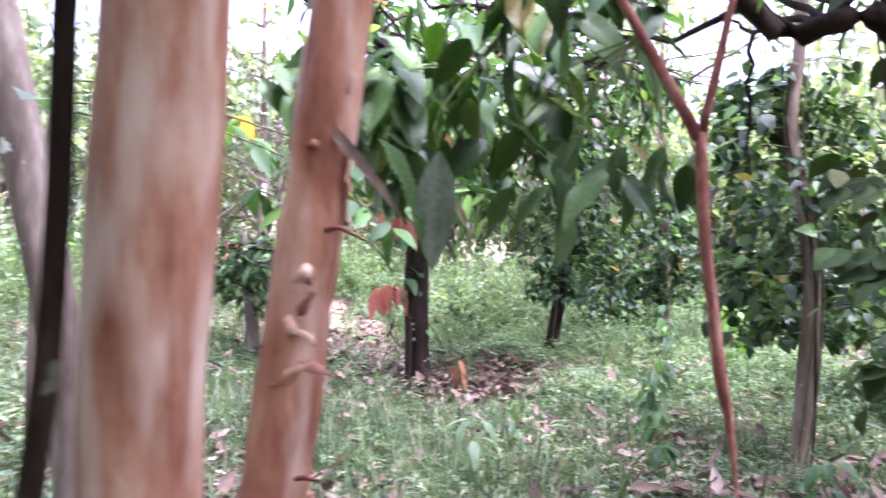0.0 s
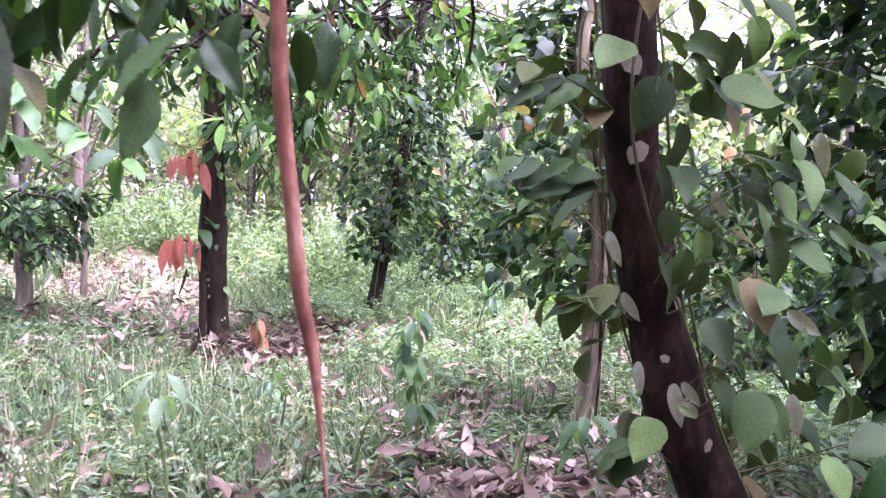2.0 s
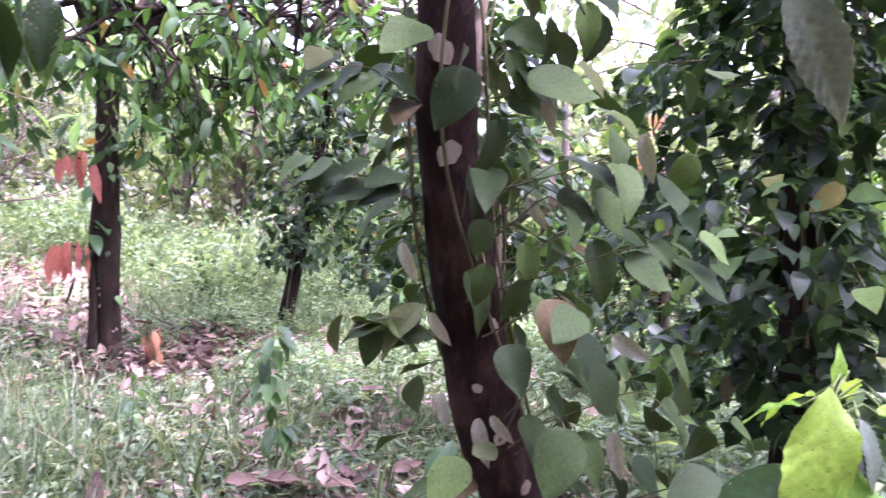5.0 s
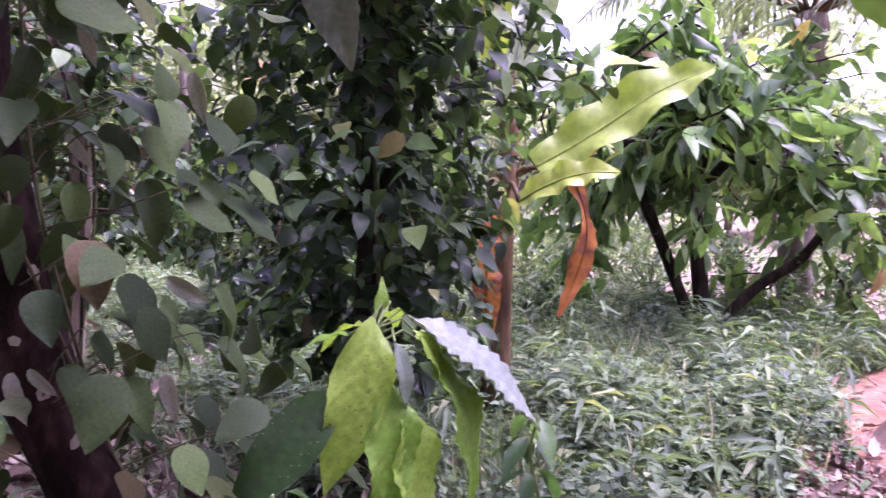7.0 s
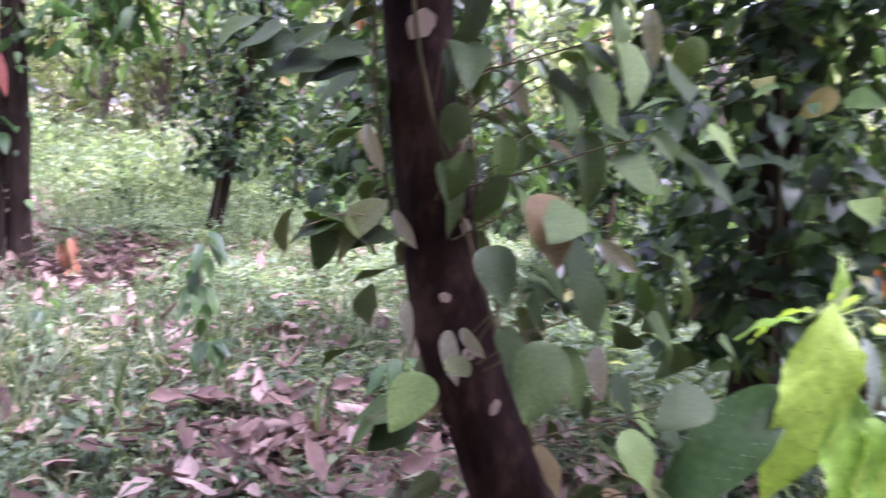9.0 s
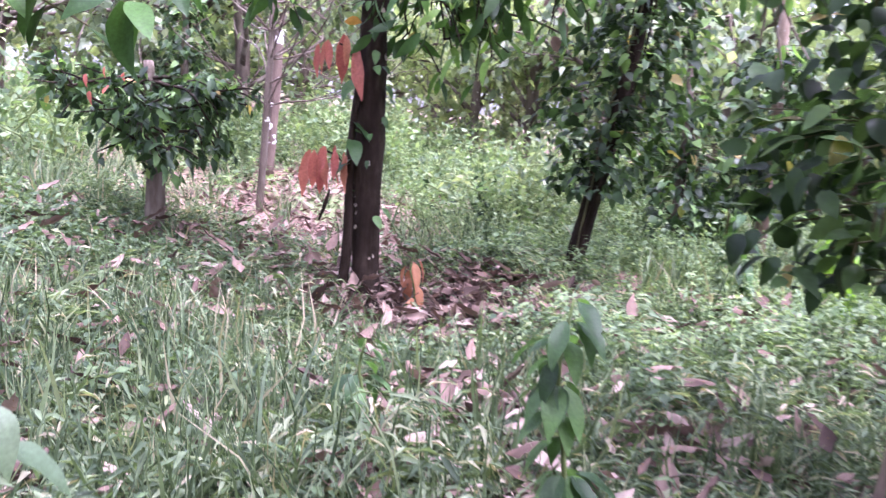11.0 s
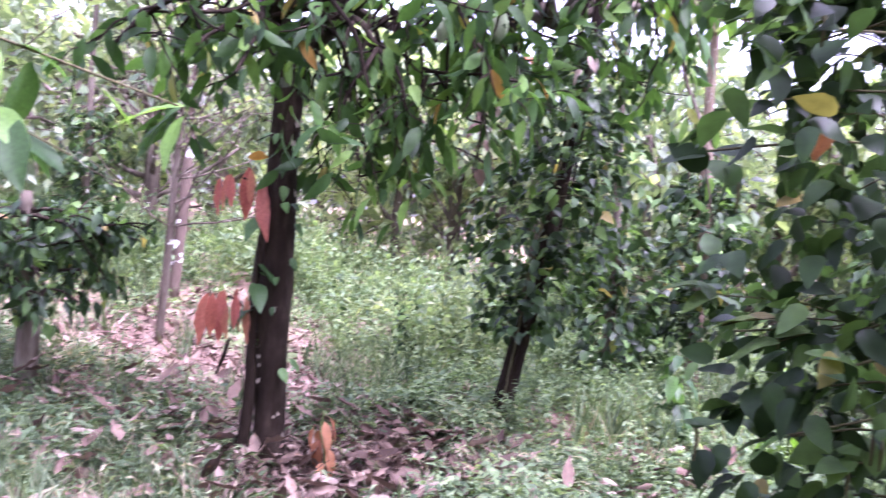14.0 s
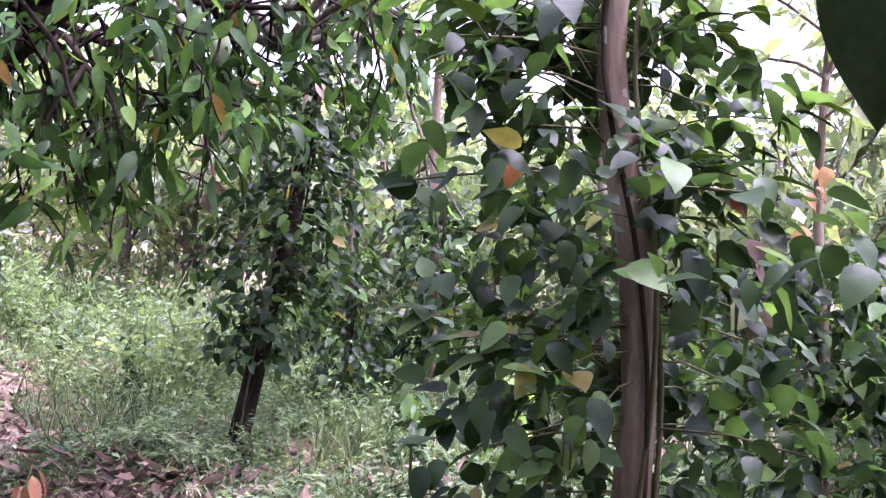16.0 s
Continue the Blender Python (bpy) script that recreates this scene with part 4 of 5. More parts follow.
def peeling_trunks():
    """The smooth pink-tan multi-stemmed tree beside the start of the walk."""
    x, y = -0.42, 1.35
    z0 = at_ground(x, y, 0.05)
    t = thing("guava_tree", x, y, z0, "smooth pink-tan tree with flaking bark and several stems", "tree")
    part("stem", tube(smooth_line([(-0.08, -0.05, 0), (-0.08, -0.06, 0.6), (-0.055, -0.07, 1.2), (-0.02, -0.07, 1.8), (0.05, -0.05, 2.6)], 26), np.linspace(0.1, 0.098, 26), 20, 0.05, 2), BARK_PEEL, t)
    part("stem", tube(smooth_line([(-0.04, 0.11, 0), (0.05, 0.13, 0.6), (0.137, 0.15, 1.2), (0.217, 0.17, 1.8), (0.34, 0.2, 2.6)], 30), np.linspace(0.068, 0.056, 30) + 0.0025 * np.sin(np.arange(30) * 1.9), 18, 0.06, 5), BARK_PEEL, t)
    rng = np.random.default_rng(3)
    for k, (zz, a) in enumerate(((1.42, -0.3), (1.3, -1.4), (1.18, -1.7), (1.22, -1.2), (0.98, -0.1), (0.84, -1.0), (1.5, 0.2), (1.05, -1.9), (1.56, -0.1), (1.6, -0.4), (0.92, -1.5), (1.38, -1.2), (1.36, -1.6), (1.24, -1.9), (1.75, -0.6))):
        cx = np.interp(zz, (0.6, 1.2, 1.8), (0.05, 0.137, 0.217))
        d = np.array([math.cos(a), math.sin(a), 0.25])
        p0 = np.array([cx, 0.15, zz]) + d * 0.058
        part("bark_flake", leaf_cloud([p0], [d * 0.6 + (0.2, 0, 0.5 - 0.2 * k)], [d], [rng.uniform(0.035, 0.075)], leaf_shape(0.45, 6, 2, -0.6, 0.9, wave=0.1, seed=k)), BARK_RED if k % 2 else BARK_PEEL, t)
    for k, (zz, a, r) in enumerate(((1.38, -1.35, 0.026), (1.28, -1.45, 0.032), (1.19, -1.85, 0.016), (1.62, -1.7, 0.012))):
        cx = np.interp(zz, (0.6, 1.2, 1.8), (0.05, 0.137, 0.217))
        d = np.array([math.cos(a), math.sin(a), 0.0])
        c = np.array([cx, 0.15, zz]) + d * 0.056
        part("knot", tube([c - d * 0.012, c + d * 0.001 + (0, 0, 0.004), c + d * 0.006, c + d * 0.003], (r * 0.9, r * 0.7, r * 0.4, 0.003), 14, 0.5, k), BARK_PEEL, t)
    for k, (zz, L) in enumerate(((1.47, 0.07), (0.86, 0.09), (1.02, 0.06))):
        cx = np.interp(zz, (0.6, 1.2, 1.8), (0.05, 0.137, 0.217))
        part("dead_spur", tube([(cx + 0.035, 0.11, zz), (cx + 0.06, 0.10, zz + 0.005), (cx + 0.04 + L, 0.09, zz - 0.02 + 0.01 * k)], (0.007, 0.005, 0.002), 6), BARK_RED, t)
    part("bark_strip", leaf_cloud([(0.19, 0.11, 1.68)], [(0.75, 0.0, -0.75)], [(0, -1, 0.4)], [0.26], leaf_shape(0.09, 10, 1, 0.3, 0.35)), BARK_PALE, t, "hanging strip of pale bark")
    far = thing("leaning_tree", -1.75, 3.4, at_ground(-1.75, 3.4, 0.05), "grey-brown leaning tree trunk with pale lichen", "tree")
    part("trunk", tube(smooth_line([(0.25, 0, 0), (0.15, 0, 0.9), (0.02, 0, 1.6), (-0.18, 0, 2.6)], 20), np.linspace(0.1, 0.085, 20), 14, 0.08, 6), BARK_GREY, far)
    dark = thing("dark_sapling", -0.62, 1.18, at_ground(-0.62, 1.18, 0.03), "thin near-black sapling stem beside the tree", "sapling")
    part("stem", tube(smooth_line([(-0.05, 0, 0), (-0.03, 0, 0.7), (0.045, 0, 1.3), (0.07, 0, 1.9), (0.08, 0, 2.6)], 18), np.linspace(0.022, 0.016, 18), 10, 0.08, 6), BARK_DARK, dark)


def seedling(x, y):
    """The young cocoa shoot with big bright leaves low beside the trunk."""
    z0 = at_ground(x, y, 0.02)
    rng = np.random.default_rng(31)
    t = thing("cocoa_seedling", x, y, z0, "young cocoa shoot with large bright green ribbed leaves", "sapling")
    part("stem", tube(smooth_line([(0, 0, 0), (0.02, 0.0, 0.35), (-0.02, 0, 0.7), (-0.04, 0.02, 0.86)], 12), np.linspace(0.012, 0.006, 12), 8, 0.1, 1), STEM_GREEN, t)
    shapes = [mesh_of("young_leaf", leaf_shape(w, 40, 6, 0.25, d, tip=0.9, wave=0.1, ribs=10, rib=0.028, point=2.2, seed=q), COCOA_YOUNG) for q, (w, d) in enumerate(((0.36, 0.5), (0.42, 0.3), (0.36, 0.6)))]
    pale = mesh_of("sheen_leaf", two_faced(leaf_shape(0.36, 36, 5, 0.2, 0.3, tip=0.9, wave=0.04, ribs=12, rib=0.035, seed=5), 0.012), [PAINTED_SHEEN, PEPPER_PALE])
    deep = mesh_of("shaded_leaf", two_faced(leaf_shape(0.36, 36, 5, 0.2, 0.3, tip=0.9, wave=0.04, ribs=12, rib=0.02, seed=6), 0.012), [COCOA, PEPPER_PALE])
    specs = [((-0.06, -0.02, 0.88), (-0.26, -0.3, -0.62), (-0.1, -0.9, 0.6), 0.44, 0), ((-0.02, -0.04, 0.72), (-0.1, -0.35, -0.8), (0.0, -1, 0.4), 0.36, 1), ((0.02, -0.05, 0.66), (0.12, -0.3, -0.9), (0.2, -1, 0.3), 0.37, 1),
             ((0.12, -0.03, 0.76), (0.5, -0.5, -0.75), (0.3, -0.7, 0.5), 0.42, 2), ((-0.14, 0.0, 0.7), (-0.75, -0.2, -0.5), (-0.2, -0.8, 0.7), 0.4, 3), ((0.08, 0.02, 0.86), (0.75, -0.55, -0.4), (0.2, -0.5, 0.9), 0.46, 4),
             ((-0.02, -0.06, 0.82), (0.15, -0.2, -0.5), (0.1, -0.6, 0.8), 0.17, 4), ((0.06, -0.02, 0.84), (0.5, -0.4, -0.5), (0.1, -0.6, 0.8), 0.2, 0), ((-0.05, 0.05, 0.85), (-0.3, 0.6, -0.1), (0, 0, 1), 0.16, 0), ((0.03, 0.05, 0.88), (0.4, 0.5, -0.1), (0, 0, 1), 0.15, 1), ((-0.1, 0.03, 0.83), (-0.8, 0.3, 0.1), (0, 0, 1), 0.13, 0), ((0.12, 0.06, 0.8), (0.7, 0.1, 0.1), (0, -0.5, 1), 0.14, 2), ((-0.02, 0.03, 0.86), (0.1, -0.2, 0.6), (0, -1, 0.5), 0.11, 0)]
    for p, d, u, s, q in specs:
        me = shapes[q] if q < 3 else (deep, pale)[q - 3]
        ob = part("leaf", me, None, t, ("", "", "", "deep green shaded leaf", "ribbed leaf with painted silvery sheen")[q])
        ob.matrix_local = leaf_pose(p, d, u, s)
        part("leaf_stalk", tube(np.array([(-0.035, 0.015, min(p[2], 0.84)), (p[0] * 0.5, p[1] * 0.5, p[2] + 0.03), p]), 0.0035, 6, cap=False), STEM_GREEN, t)
    return t


def banana(x, y):
    z0 = at_ground(x, y, 0.04)
    rng = np.random.default_rng(17)
    t = thing("banana_plant", x, y, z0, "banana plant with broad yellow-green leaves and hanging dead orange ones", "plant")
    part("stem", tube(smooth_line([(0, 0, 0), (0.02, 0, 0.7), (0.03, 0, 1.3), (0.06, 0, 1.65)], 16), np.linspace(0.08, 0.042, 16), 14, 0.1, 4), STEM_BANANA, t)

    def blade(points, width, mat, name, label, ragged=0.12, seed=0, twist=0.0, face=(-0.5, -0.6, 0.62)):
        r = np.random.default_rng(seed)
        n, c = 40, 4
        line = smooth_line(points, n)
        tg = unit(np.gradient(line, axis=0))
        v, f = [], []
        for i in range(n):
            s = i / (n - 1)
            side = unit(np.cross(tg[i], face))
            nrm = np.cross(side, tg[i])
            w = width * 0.5 * max(0.02, math.sin(math.pi * min(1, 0.08 + s * 0.92)) ** 0.55) * (1 + r.uniform(-ragged, ragged)) * (1 - (0.6 * math.exp(-((s - 0.36) / 0.12) ** 2) if twist else 0.0))
            for j in range(-c, c + 1):
                u = j / c
                v.append(line[i] + side * w * u + nrm * (abs(u) * w * (0.3 + 0.25 * math.sin(i * 0.55 + seed)) + 0.005 * math.sin(i * 1.1 + 2 * seed) * abs(u) - twist * w * u * math.cos(i * 0.13 + seed)))
        k = 2 * c + 1
        for i in range(n - 1):
            for j in range(2 * c):
                f.append((i * k + j, i * k + j + 1, (i + 1) * k + j + 1, (i + 1) * k + j))
        leaf = part(name, (np.array(v), f), mat, t, label)
        part("midrib", tube(line, np.linspace(0.011, 0.003, n), 6), mat, leaf)
        stalk = np.array([(0.04, 0, 1.3), (np.array(points[0]) + (0.04, 0, 1.3)) / 2 + (0, 0, 0.03), points[0]])
        part("leaf_stalk", tube(smooth_line(stalk, 8), 0.014, 7), STEM_BANANA, t)
    blade([(0.15, -0.1, 1.38), (0.4, -0.25, 1.56), (0.68, -0.45, 1.8), (0.92, -0.62, 1.94)], 0.3, BANANA, "leaf", "", 0.012, 1)
    blade([(0.2, 0.1, 1.76), (0.5, 0.0, 1.92), (0.8, -0.15, 1.99), (1.02, -0.3, 1.95)], 0.24, BANANA_PALE, "leaf", "grey-green banana leaf, pale sheen painted in", 0.05, 2, face=(-0.1, -0.25, 1.0))
    blade([(0.1, 0.05, 1.9), (0.2, 0.08, 2.2), (0.35, 0.1, 2.42), (0.52, 0.1, 2.52)], 0.3, BANANA_PALE, "leaf", "grey-green banana leaf, pale sheen painted in", 0.04, 3)
    blade([(0.0, -0.15, 1.2), (0.1, -0.3, 1.3), (0.2, -0.42, 1.35), (0.32, -0.54, 1.36)], 0.17, BANANA, "leaf", "", 0.04, 4)
    blade([(-0.05, 0.05, 1.95), (-0.15, 0.0, 2.35), (-0.3, -0.1, 2.65), (-0.55, -0.3, 2.75)], 0.28, BANANA, "leaf", "", 0.04, 6)
    blade([(0.28, -0.15, 1.4), (0.36, -0.2, 1.28), (0.4, -0.24, 1.1), (0.42, -0.22, 0.95), (0.36, -0.2, 0.75), (0.26, -0.2, 0.58)], 0.13, DRY_ORANGE, "dead_leaf", "hanging dry orange leaf", 0.2, 7, 1.1)
    blade([(-0.1, -0.08, 1.12), (-0.15, -0.1, 0.92), (-0.16, -0.11, 0.72), (-0.14, -0.11, 0.5)], 0.17, DRY_ORANGE, "dead_leaf", "hanging dry orange leaf", 0.12, 8, 0.6)


def bushy_cocoa(x, y):
    """The spreading cocoa tree beside the path."""
    z0 = at_ground(x, y, 0.06)
    rng = np.random.default_rng(41)
    t = thing("cocoa_tree", x, y, z0, "spreading cocoa tree with dense drooping leaves beside the path", "tree", "cocoa trees")
    limbs = []
    for lp, r in (([(0.1, 0, 0), (0.0, 0.05, 0.7), (-0.1, 0.05, 1.4), (0.05, 0, 1.9)], 0.08), ([(0.02, 0, 0), (-0.45, 0.1, 0.9), (-0.85, 0.15, 1.6), (-1.2, 0.1, 2.2)], 0.055), ([(0.1, 0, 0.05), (0.45, -0.2, 0.5), (0.95, -0.4, 0.85), (1.25, -0.6, 1.6)], 0.055), ([(-0.05, 0.05, 1.35), (-0.4, 0, 1.8), (-0.7, -0.1, 2.1)], 0.05), ([(-0.05, 0.05, 1.35), (0.5, 0, 1.75), (1.1, -0.2, 1.85)], 0.05)):
        ln = smooth_line(lp, 12)
        part("trunk" if r > 0.07 else "limb", tube(ln, np.linspace(r, r * 0.6, 12), 11, 0.12, 7), BARK_DARK, t)
        for k in range(9):
            grow(rng, ln[int(rng.integers(7, 12))], (rng.normal(0.1, 0.8), rng.normal(-0.1, 0.7), rng.normal(0.25, 0.5)), rng.uniform(0.5, 0.95), r * 0.3, 1, limbs, 3, 0.6, 0.35, -0.3)
    bough_parts(t, limbs, BARK_DARK)
    part("crown", leaf_cloud(*leaves_on(rng, limbs, 2700, 0.26, 0.8, 0.06, 1, 0.5), LONG_LEAF), COCOA_BACKLIT, t)


def palm(x, y):
    z0 = at_ground(x, y, 0.06)
    rng = np.random.default_rng(2)
    t = thing("palm_tree", x, y, z0, "palm with a rough brown trunk and arching feathery fronds", "tree")
    h = 3.2
    part("trunk", tube([(0.04 * math.sin(i), 0, h * i / 20) for i in range(21)], [0.16 + 0.02 * (i % 2) for i in range(21)], 14, 0.12, 3), BARK_GREY, t)
    for k in range(15):
        a, tilt = 2 * math.pi * k / 15 + rng.uniform(-0.15, 0.15), rng.uniform(0.2, 1.3)
        d = np.array([math.cos(a), math.sin(a), 0])
        L = rng.uniform(1.9, 2.7)
        line = smooth_line([(0, 0, h), d * L * 0.4 + (0, 0, h + L * 0.4 * tilt), d * L * 0.75 + (0, 0, h + L * 0.45 * tilt), d * L + (0, 0, h + L * 0.2 * tilt - 0.2)], 30)
        frond = part("frond", tube(line, np.linspace(0.03, 0.006, 30), 6), STEM_BANANA, t)
        tg = unit(np.gradient(line, axis=0))
        base, al, up, sz = [], [], [], []
        for i in range(4, 30):
            for sgn in (-1, 1):
                for q in range(2):
                    sd = np.cross(tg[i], (0, 0, 1)) * sgn
                    base.append(line[i])
                    al.append(sd + tg[i] * 0.5 - np.array([0, 0, rng.uniform(0.2, 0.8)]))
                    up.append((0, 0, 1))
                    sz.append(0.55 * math.sin(math.pi * (i / 30) ** 0.7) + 0.1)
        part("frond_blade", leaf_cloud(base, al, up, sz, leaf_shape(0.06, 4, 1, 0.3, 0.3)), FAR_LEAF, frond)


def slim_tree(x, y, h, r, bark, label, crown=300, size=0.1, lean=(0, 0), bare=0.4, seed=1, leaf=FAR_LEAF, name="slim_tree", whorl=20, spread=0.8):
    z0 = at_ground(x, y, 0.04)
    rng = np.random.default_rng(seed)
    t = thing(name, x, y, z0, label, "tree")
    line = smooth_line([(0, 0, 0), (lean[0] * 0.4 + 0.02, lean[1] * 0.4, h * 0.4), (lean[0], lean[1], h)], 16)
    part("trunk", tube(line, np.linspace(r, r * 0.5, 16), 11, 0.1, seed), bark, t)
    limbs = []
    for k in range(whorl):
        zz = rng.uniform(bare, 1.0)
        i = int(zz * 15)
        a = k * 2.4 + rng.uniform(-0.3, 0.3)
        grow(rng, line[i], (math.cos(a), math.sin(a), rng.uniform(0.2, 0.9)), spread * (1.25 - zz) * rng.uniform(0.7, 1.2) + 0.15, r * 0.25, 1, limbs, 3, 0.5, 0.3, 0.1)
    bough_parts(t, limbs, bark)
    part("crown", leaf_cloud(*leaves_on(rng, limbs, crown, size, 0.4, 0.03, 1), SMALL_LEAF), leaf, t)
    return t


def bush_tree(x, y):
    """The short dark-crowned bush tree with a bare stem."""
    z0 = at_ground(x, y, 0.04)
    rng = np.random.default_rng(6)
    t = thing("bush_tree", x, y, z0, "short bush tree with a bare stem and dark rounded crown", "tree")
    part("trunk", tube(smooth_line([(0.03, 0, 0), (0.02, 0, 0.5), (-0.03, 0, 0.9), (-0.05, 0, 1.25)], 14), np.linspace(0.068, 0.035, 14), 12, 0.15, 2), BARK_GREY, t)
    limbs = []
    for k in range(24):
        a = k * 2.4 + rng.uniform(-0.3, 0.3)
        grow(rng, (-0.03, 0, rng.uniform(0.78, 1.15)), (math.cos(a), math.sin(a), rng.uniform(-0.15, 0.35)), rng.uniform(0.34, 0.52), 0.014, 1, limbs, 3, 0.6, 0.3, -0.3)
    bough_parts(t, limbs, BARK_DARK)
    part("crown", leaf_cloud(*leaves_on(rng, limbs, 1500, 0.1, 0.7, 0.03, 1), SMALL_LEAF), PEPPER, t)
    leaf = mesh_of("red_tip", leaf_shape(0.35, 5, 1, 0.3, 0.3), RED_LEAF)
    for k in range(6):
        ob = part("red_leaf", leaf, None, t)
        ob.matrix_local = leaf_pose((-0.25 + 0.06 * k, -0.42 + rng.normal(0, 0.05), 1.08 + rng.normal(0, 0.05)), rng.normal(0, 1, 3) - (0, 0, 0.3), (0, -1, 1), 0.09)


def leafy_branch():
    """A branch of glossy oval leaves reaching in from a slender tree to the west."""
    x, y = -2.2, 4.3
    z0 = at_ground(x, y, 0.03)
    rng = np.random.default_rng(19)
    t = thing("glossy_tree", x, y, z0, "slender tree with a low branch of glossy oval leaves", "tree")
    part("trunk", tube(smooth_line([(0, 0, 0), (0.02, 0, 0.9), (0.1, 0.0, 1.8), (0.2, 0, 2.6)], 14), np.linspace(0.03, 0.018, 14), 9, 0.1, 2), BARK_GREY, t)
    shapes = [mesh_of("glossy_leaf", leaf_shape(w, 10, 2, 0.2, d, tip=0.85, wave=0.03, seed=q), COCOA) for q, (w, d) in enumerate(((0.36, 0.2), (0.42, 0.3)))]
    for b, (p1, p2) in enumerate((((1.1, 0.25, 1.62), (1.75, 0.42, 1.30)), ((1.3, 0.35, 1.82), (2.15, 0.5, 1.45)), ((1.3, 0.2, 1.78), (1.9, 0.35, 1.40)), ((1.5, 0.45, 1.86), (2.35, 0.7, 1.62)))):
        ln = smooth_line([(0.1, 0, 1.8), (0.3, 0.0, 1.98 + 0.06 * b), p1, p2], 14)
        br = part("branch", tube(ln, np.linspace(0.009, 0.003, 14), 7), STEM_DARK, t)
        for k in range(20):
            i = int(rng.integers(7, 14))
            a = rng.uniform(0, 6.28)
            ob = part("leaf", shapes[k % 2], None, br)
            ob.matrix_local = leaf_pose(ln[i] + rng.normal(0, 0.02, 3), (math.cos(a), 0.7 * math.sin(a), -rng.uniform(0.1, 0.9)), (rng.normal(0, 0.4), -0.4, 1), rng.uniform(0.17, 0.27))


cocoa_a = tree_a()
red_flush_sapling()
trunk_d()
red_cocoa()
peeling_trunks()
seedling(2.5, 2.36)
banana(4.15, 3.95)
bushy_cocoa(7.3, 5.0)
palm(9.2, 5.3)
bush_tree(-1.8, 7.5)
leafy_branch()
slim_tree(-2.08, 10.08, 3.6, 0.042, BARK_GREY, "thin grey tree with many bare upswept twigs", 260, 0.09, (0.05, 0), 0.42, 3, whorl=40, spread=1.1)
slim_tree(-2.7, 11.8, 4.5, 0.075, WHITE_BARK, "brown trunk with chalky white bark patches", 500, 0.14, (0.1, 0), 0.5, 4, leaf=PALED_LEAF)
slim_tree(-5.6, 9.9, 3.5, 0.08, BARK_PALE, "pale slim tree standing in grass", 500, 0.14, (0.1, 0), 0.5, 5, leaf=PALED_LEAF)
tree_b, vine_b = pepper_column(1.08, 8.45, 0.42, 0.75, 2.9, 2250, 0.096, (0.75, 0.0), 0.062, BARK_DARK, 7, pole_high=4.6, crown=350)
_, vine_c = pepper_column(2.19, 5.0, 0.45, 0.85, 2.6, 1750, 0.097, (-0.02, 0.05), 0.058, BARK_PALE, 9, pole_high=4.6, crown=140, spikes=60, shift=(-0.05, 0.04), bow=0.1, shape=ROUND_LEAF, open_to=1.45, shoots=26, spine=[(0, 0, 0), (0.05, 0, 0.35), (0.085, 0.02, 0.9), (0.1, 0.02, 1.25), (0.06, 0, 1.65), (-0.02, 0, 2.02), (-0.03, 0.01, 2.3), (0.04, 0.03, 2.75), (0.06, 0.05, 3.5), (0.0, 0.05, 4.4)])
pepper_column(2.79, 10.2, 0.36, 0.6, 2.1, 1300, 0.11, (0.0, 0.0), 0.06, BARK_PALE, 11, pole_high=4.2, crown=400)
tree_p, vine_p = pepper_column(2.98, 3.3, 0.44, 0.55, 2.9, 4200, 0.095, (0.05, 0.05), 0.07, BARK_DARK, 13, pole_high=4.4, crown=700, shoots=18)
pepper_column(1.95, 9.6, 0.3, 0.3, 1.6, 800, 0.10, (0.0, 0.0), 0.04, BARK_GREY, 15, pole_high=3.8, crown=250)
_, vine_e = pepper_column(3.85, 6.2, 0.56, 0.15, 1.75, 1900, 0.11, (0.0, 0.0), 0.032, BARK_PALE, 16, pole_high=3.0, crown=650, shoots=12)
pepper_column(6.9, 8.1, 0.35, 0.3, 2.0, 900, 0.11, (0.0, 0.0), 0.06, BARK_DARK, 17, pole_high=4.2, crown=500)
pepper_column(4.3, 9.8, 0.35, 0.2, 1.9, 800, 0.11, (0.0, 0.0), 0.05, BARK_GREY, 18, pole_high=4.6, crown=500)
pepper_column(5.6, 7.6, 0.38, 0.2, 1.9, 900, 0.11, (0.0, 0.0), 0.05, BARK_GREY, 20, pole_high=4.2, crown=450)
pepper_column(-4.3, 12.6, 0.35, 0.3, 2.0, 800, 0.11, (0.0, 0.0), 0.05, BARK_GREY, 22, pole_high=4.2, crown=450)
tinted_leaves(vine_c, [(2.42, 4.85, 1.74), (2.46, 4.82, 1.76), (1.83, 4.85, 1.8)], ORANGE_LEAF, "withered orange leaf", 0.1)
tinted_leaves(vine_c, [(2.5, 4.8, 1.62), (2.53, 4.84, 1.55), (2.47, 4.82, 1.48), (2.55, 4.8, 1.42), (2.1, 4.78, 1.88)], LITTER, "withered brown leaf", 0.1)
tinted_leaves(vine_e, [(3.5, 5.9, 1.93), (3.55, 5.88, 1.95)], ORANGE_LEAF, "withered orange leaf", 0.12)
tinted_leaves(vine_e, [(3.65, 6.05, 2.09), (3.72, 6.03, 2.07), (3.62, 6.05, 1.79), (3.9, 5.9, 2.1)], YELLOW_LEAF, "yellow withered leaf", 0.13)
tinted_leaves(vine_b, [(0.86, 8.0, 2.3), (0.82, 8.02, 2.22), (0.85, 7.98, 2.12), (0.88, 8.0, 2.02), (0.84, 8.0, 1.93), (0.9, 8.02, 2.36), (1.5, 8.0, 2.7), (1.45, 8.05, 2.62)], LITTER, "withered brown leaf", 0.12)
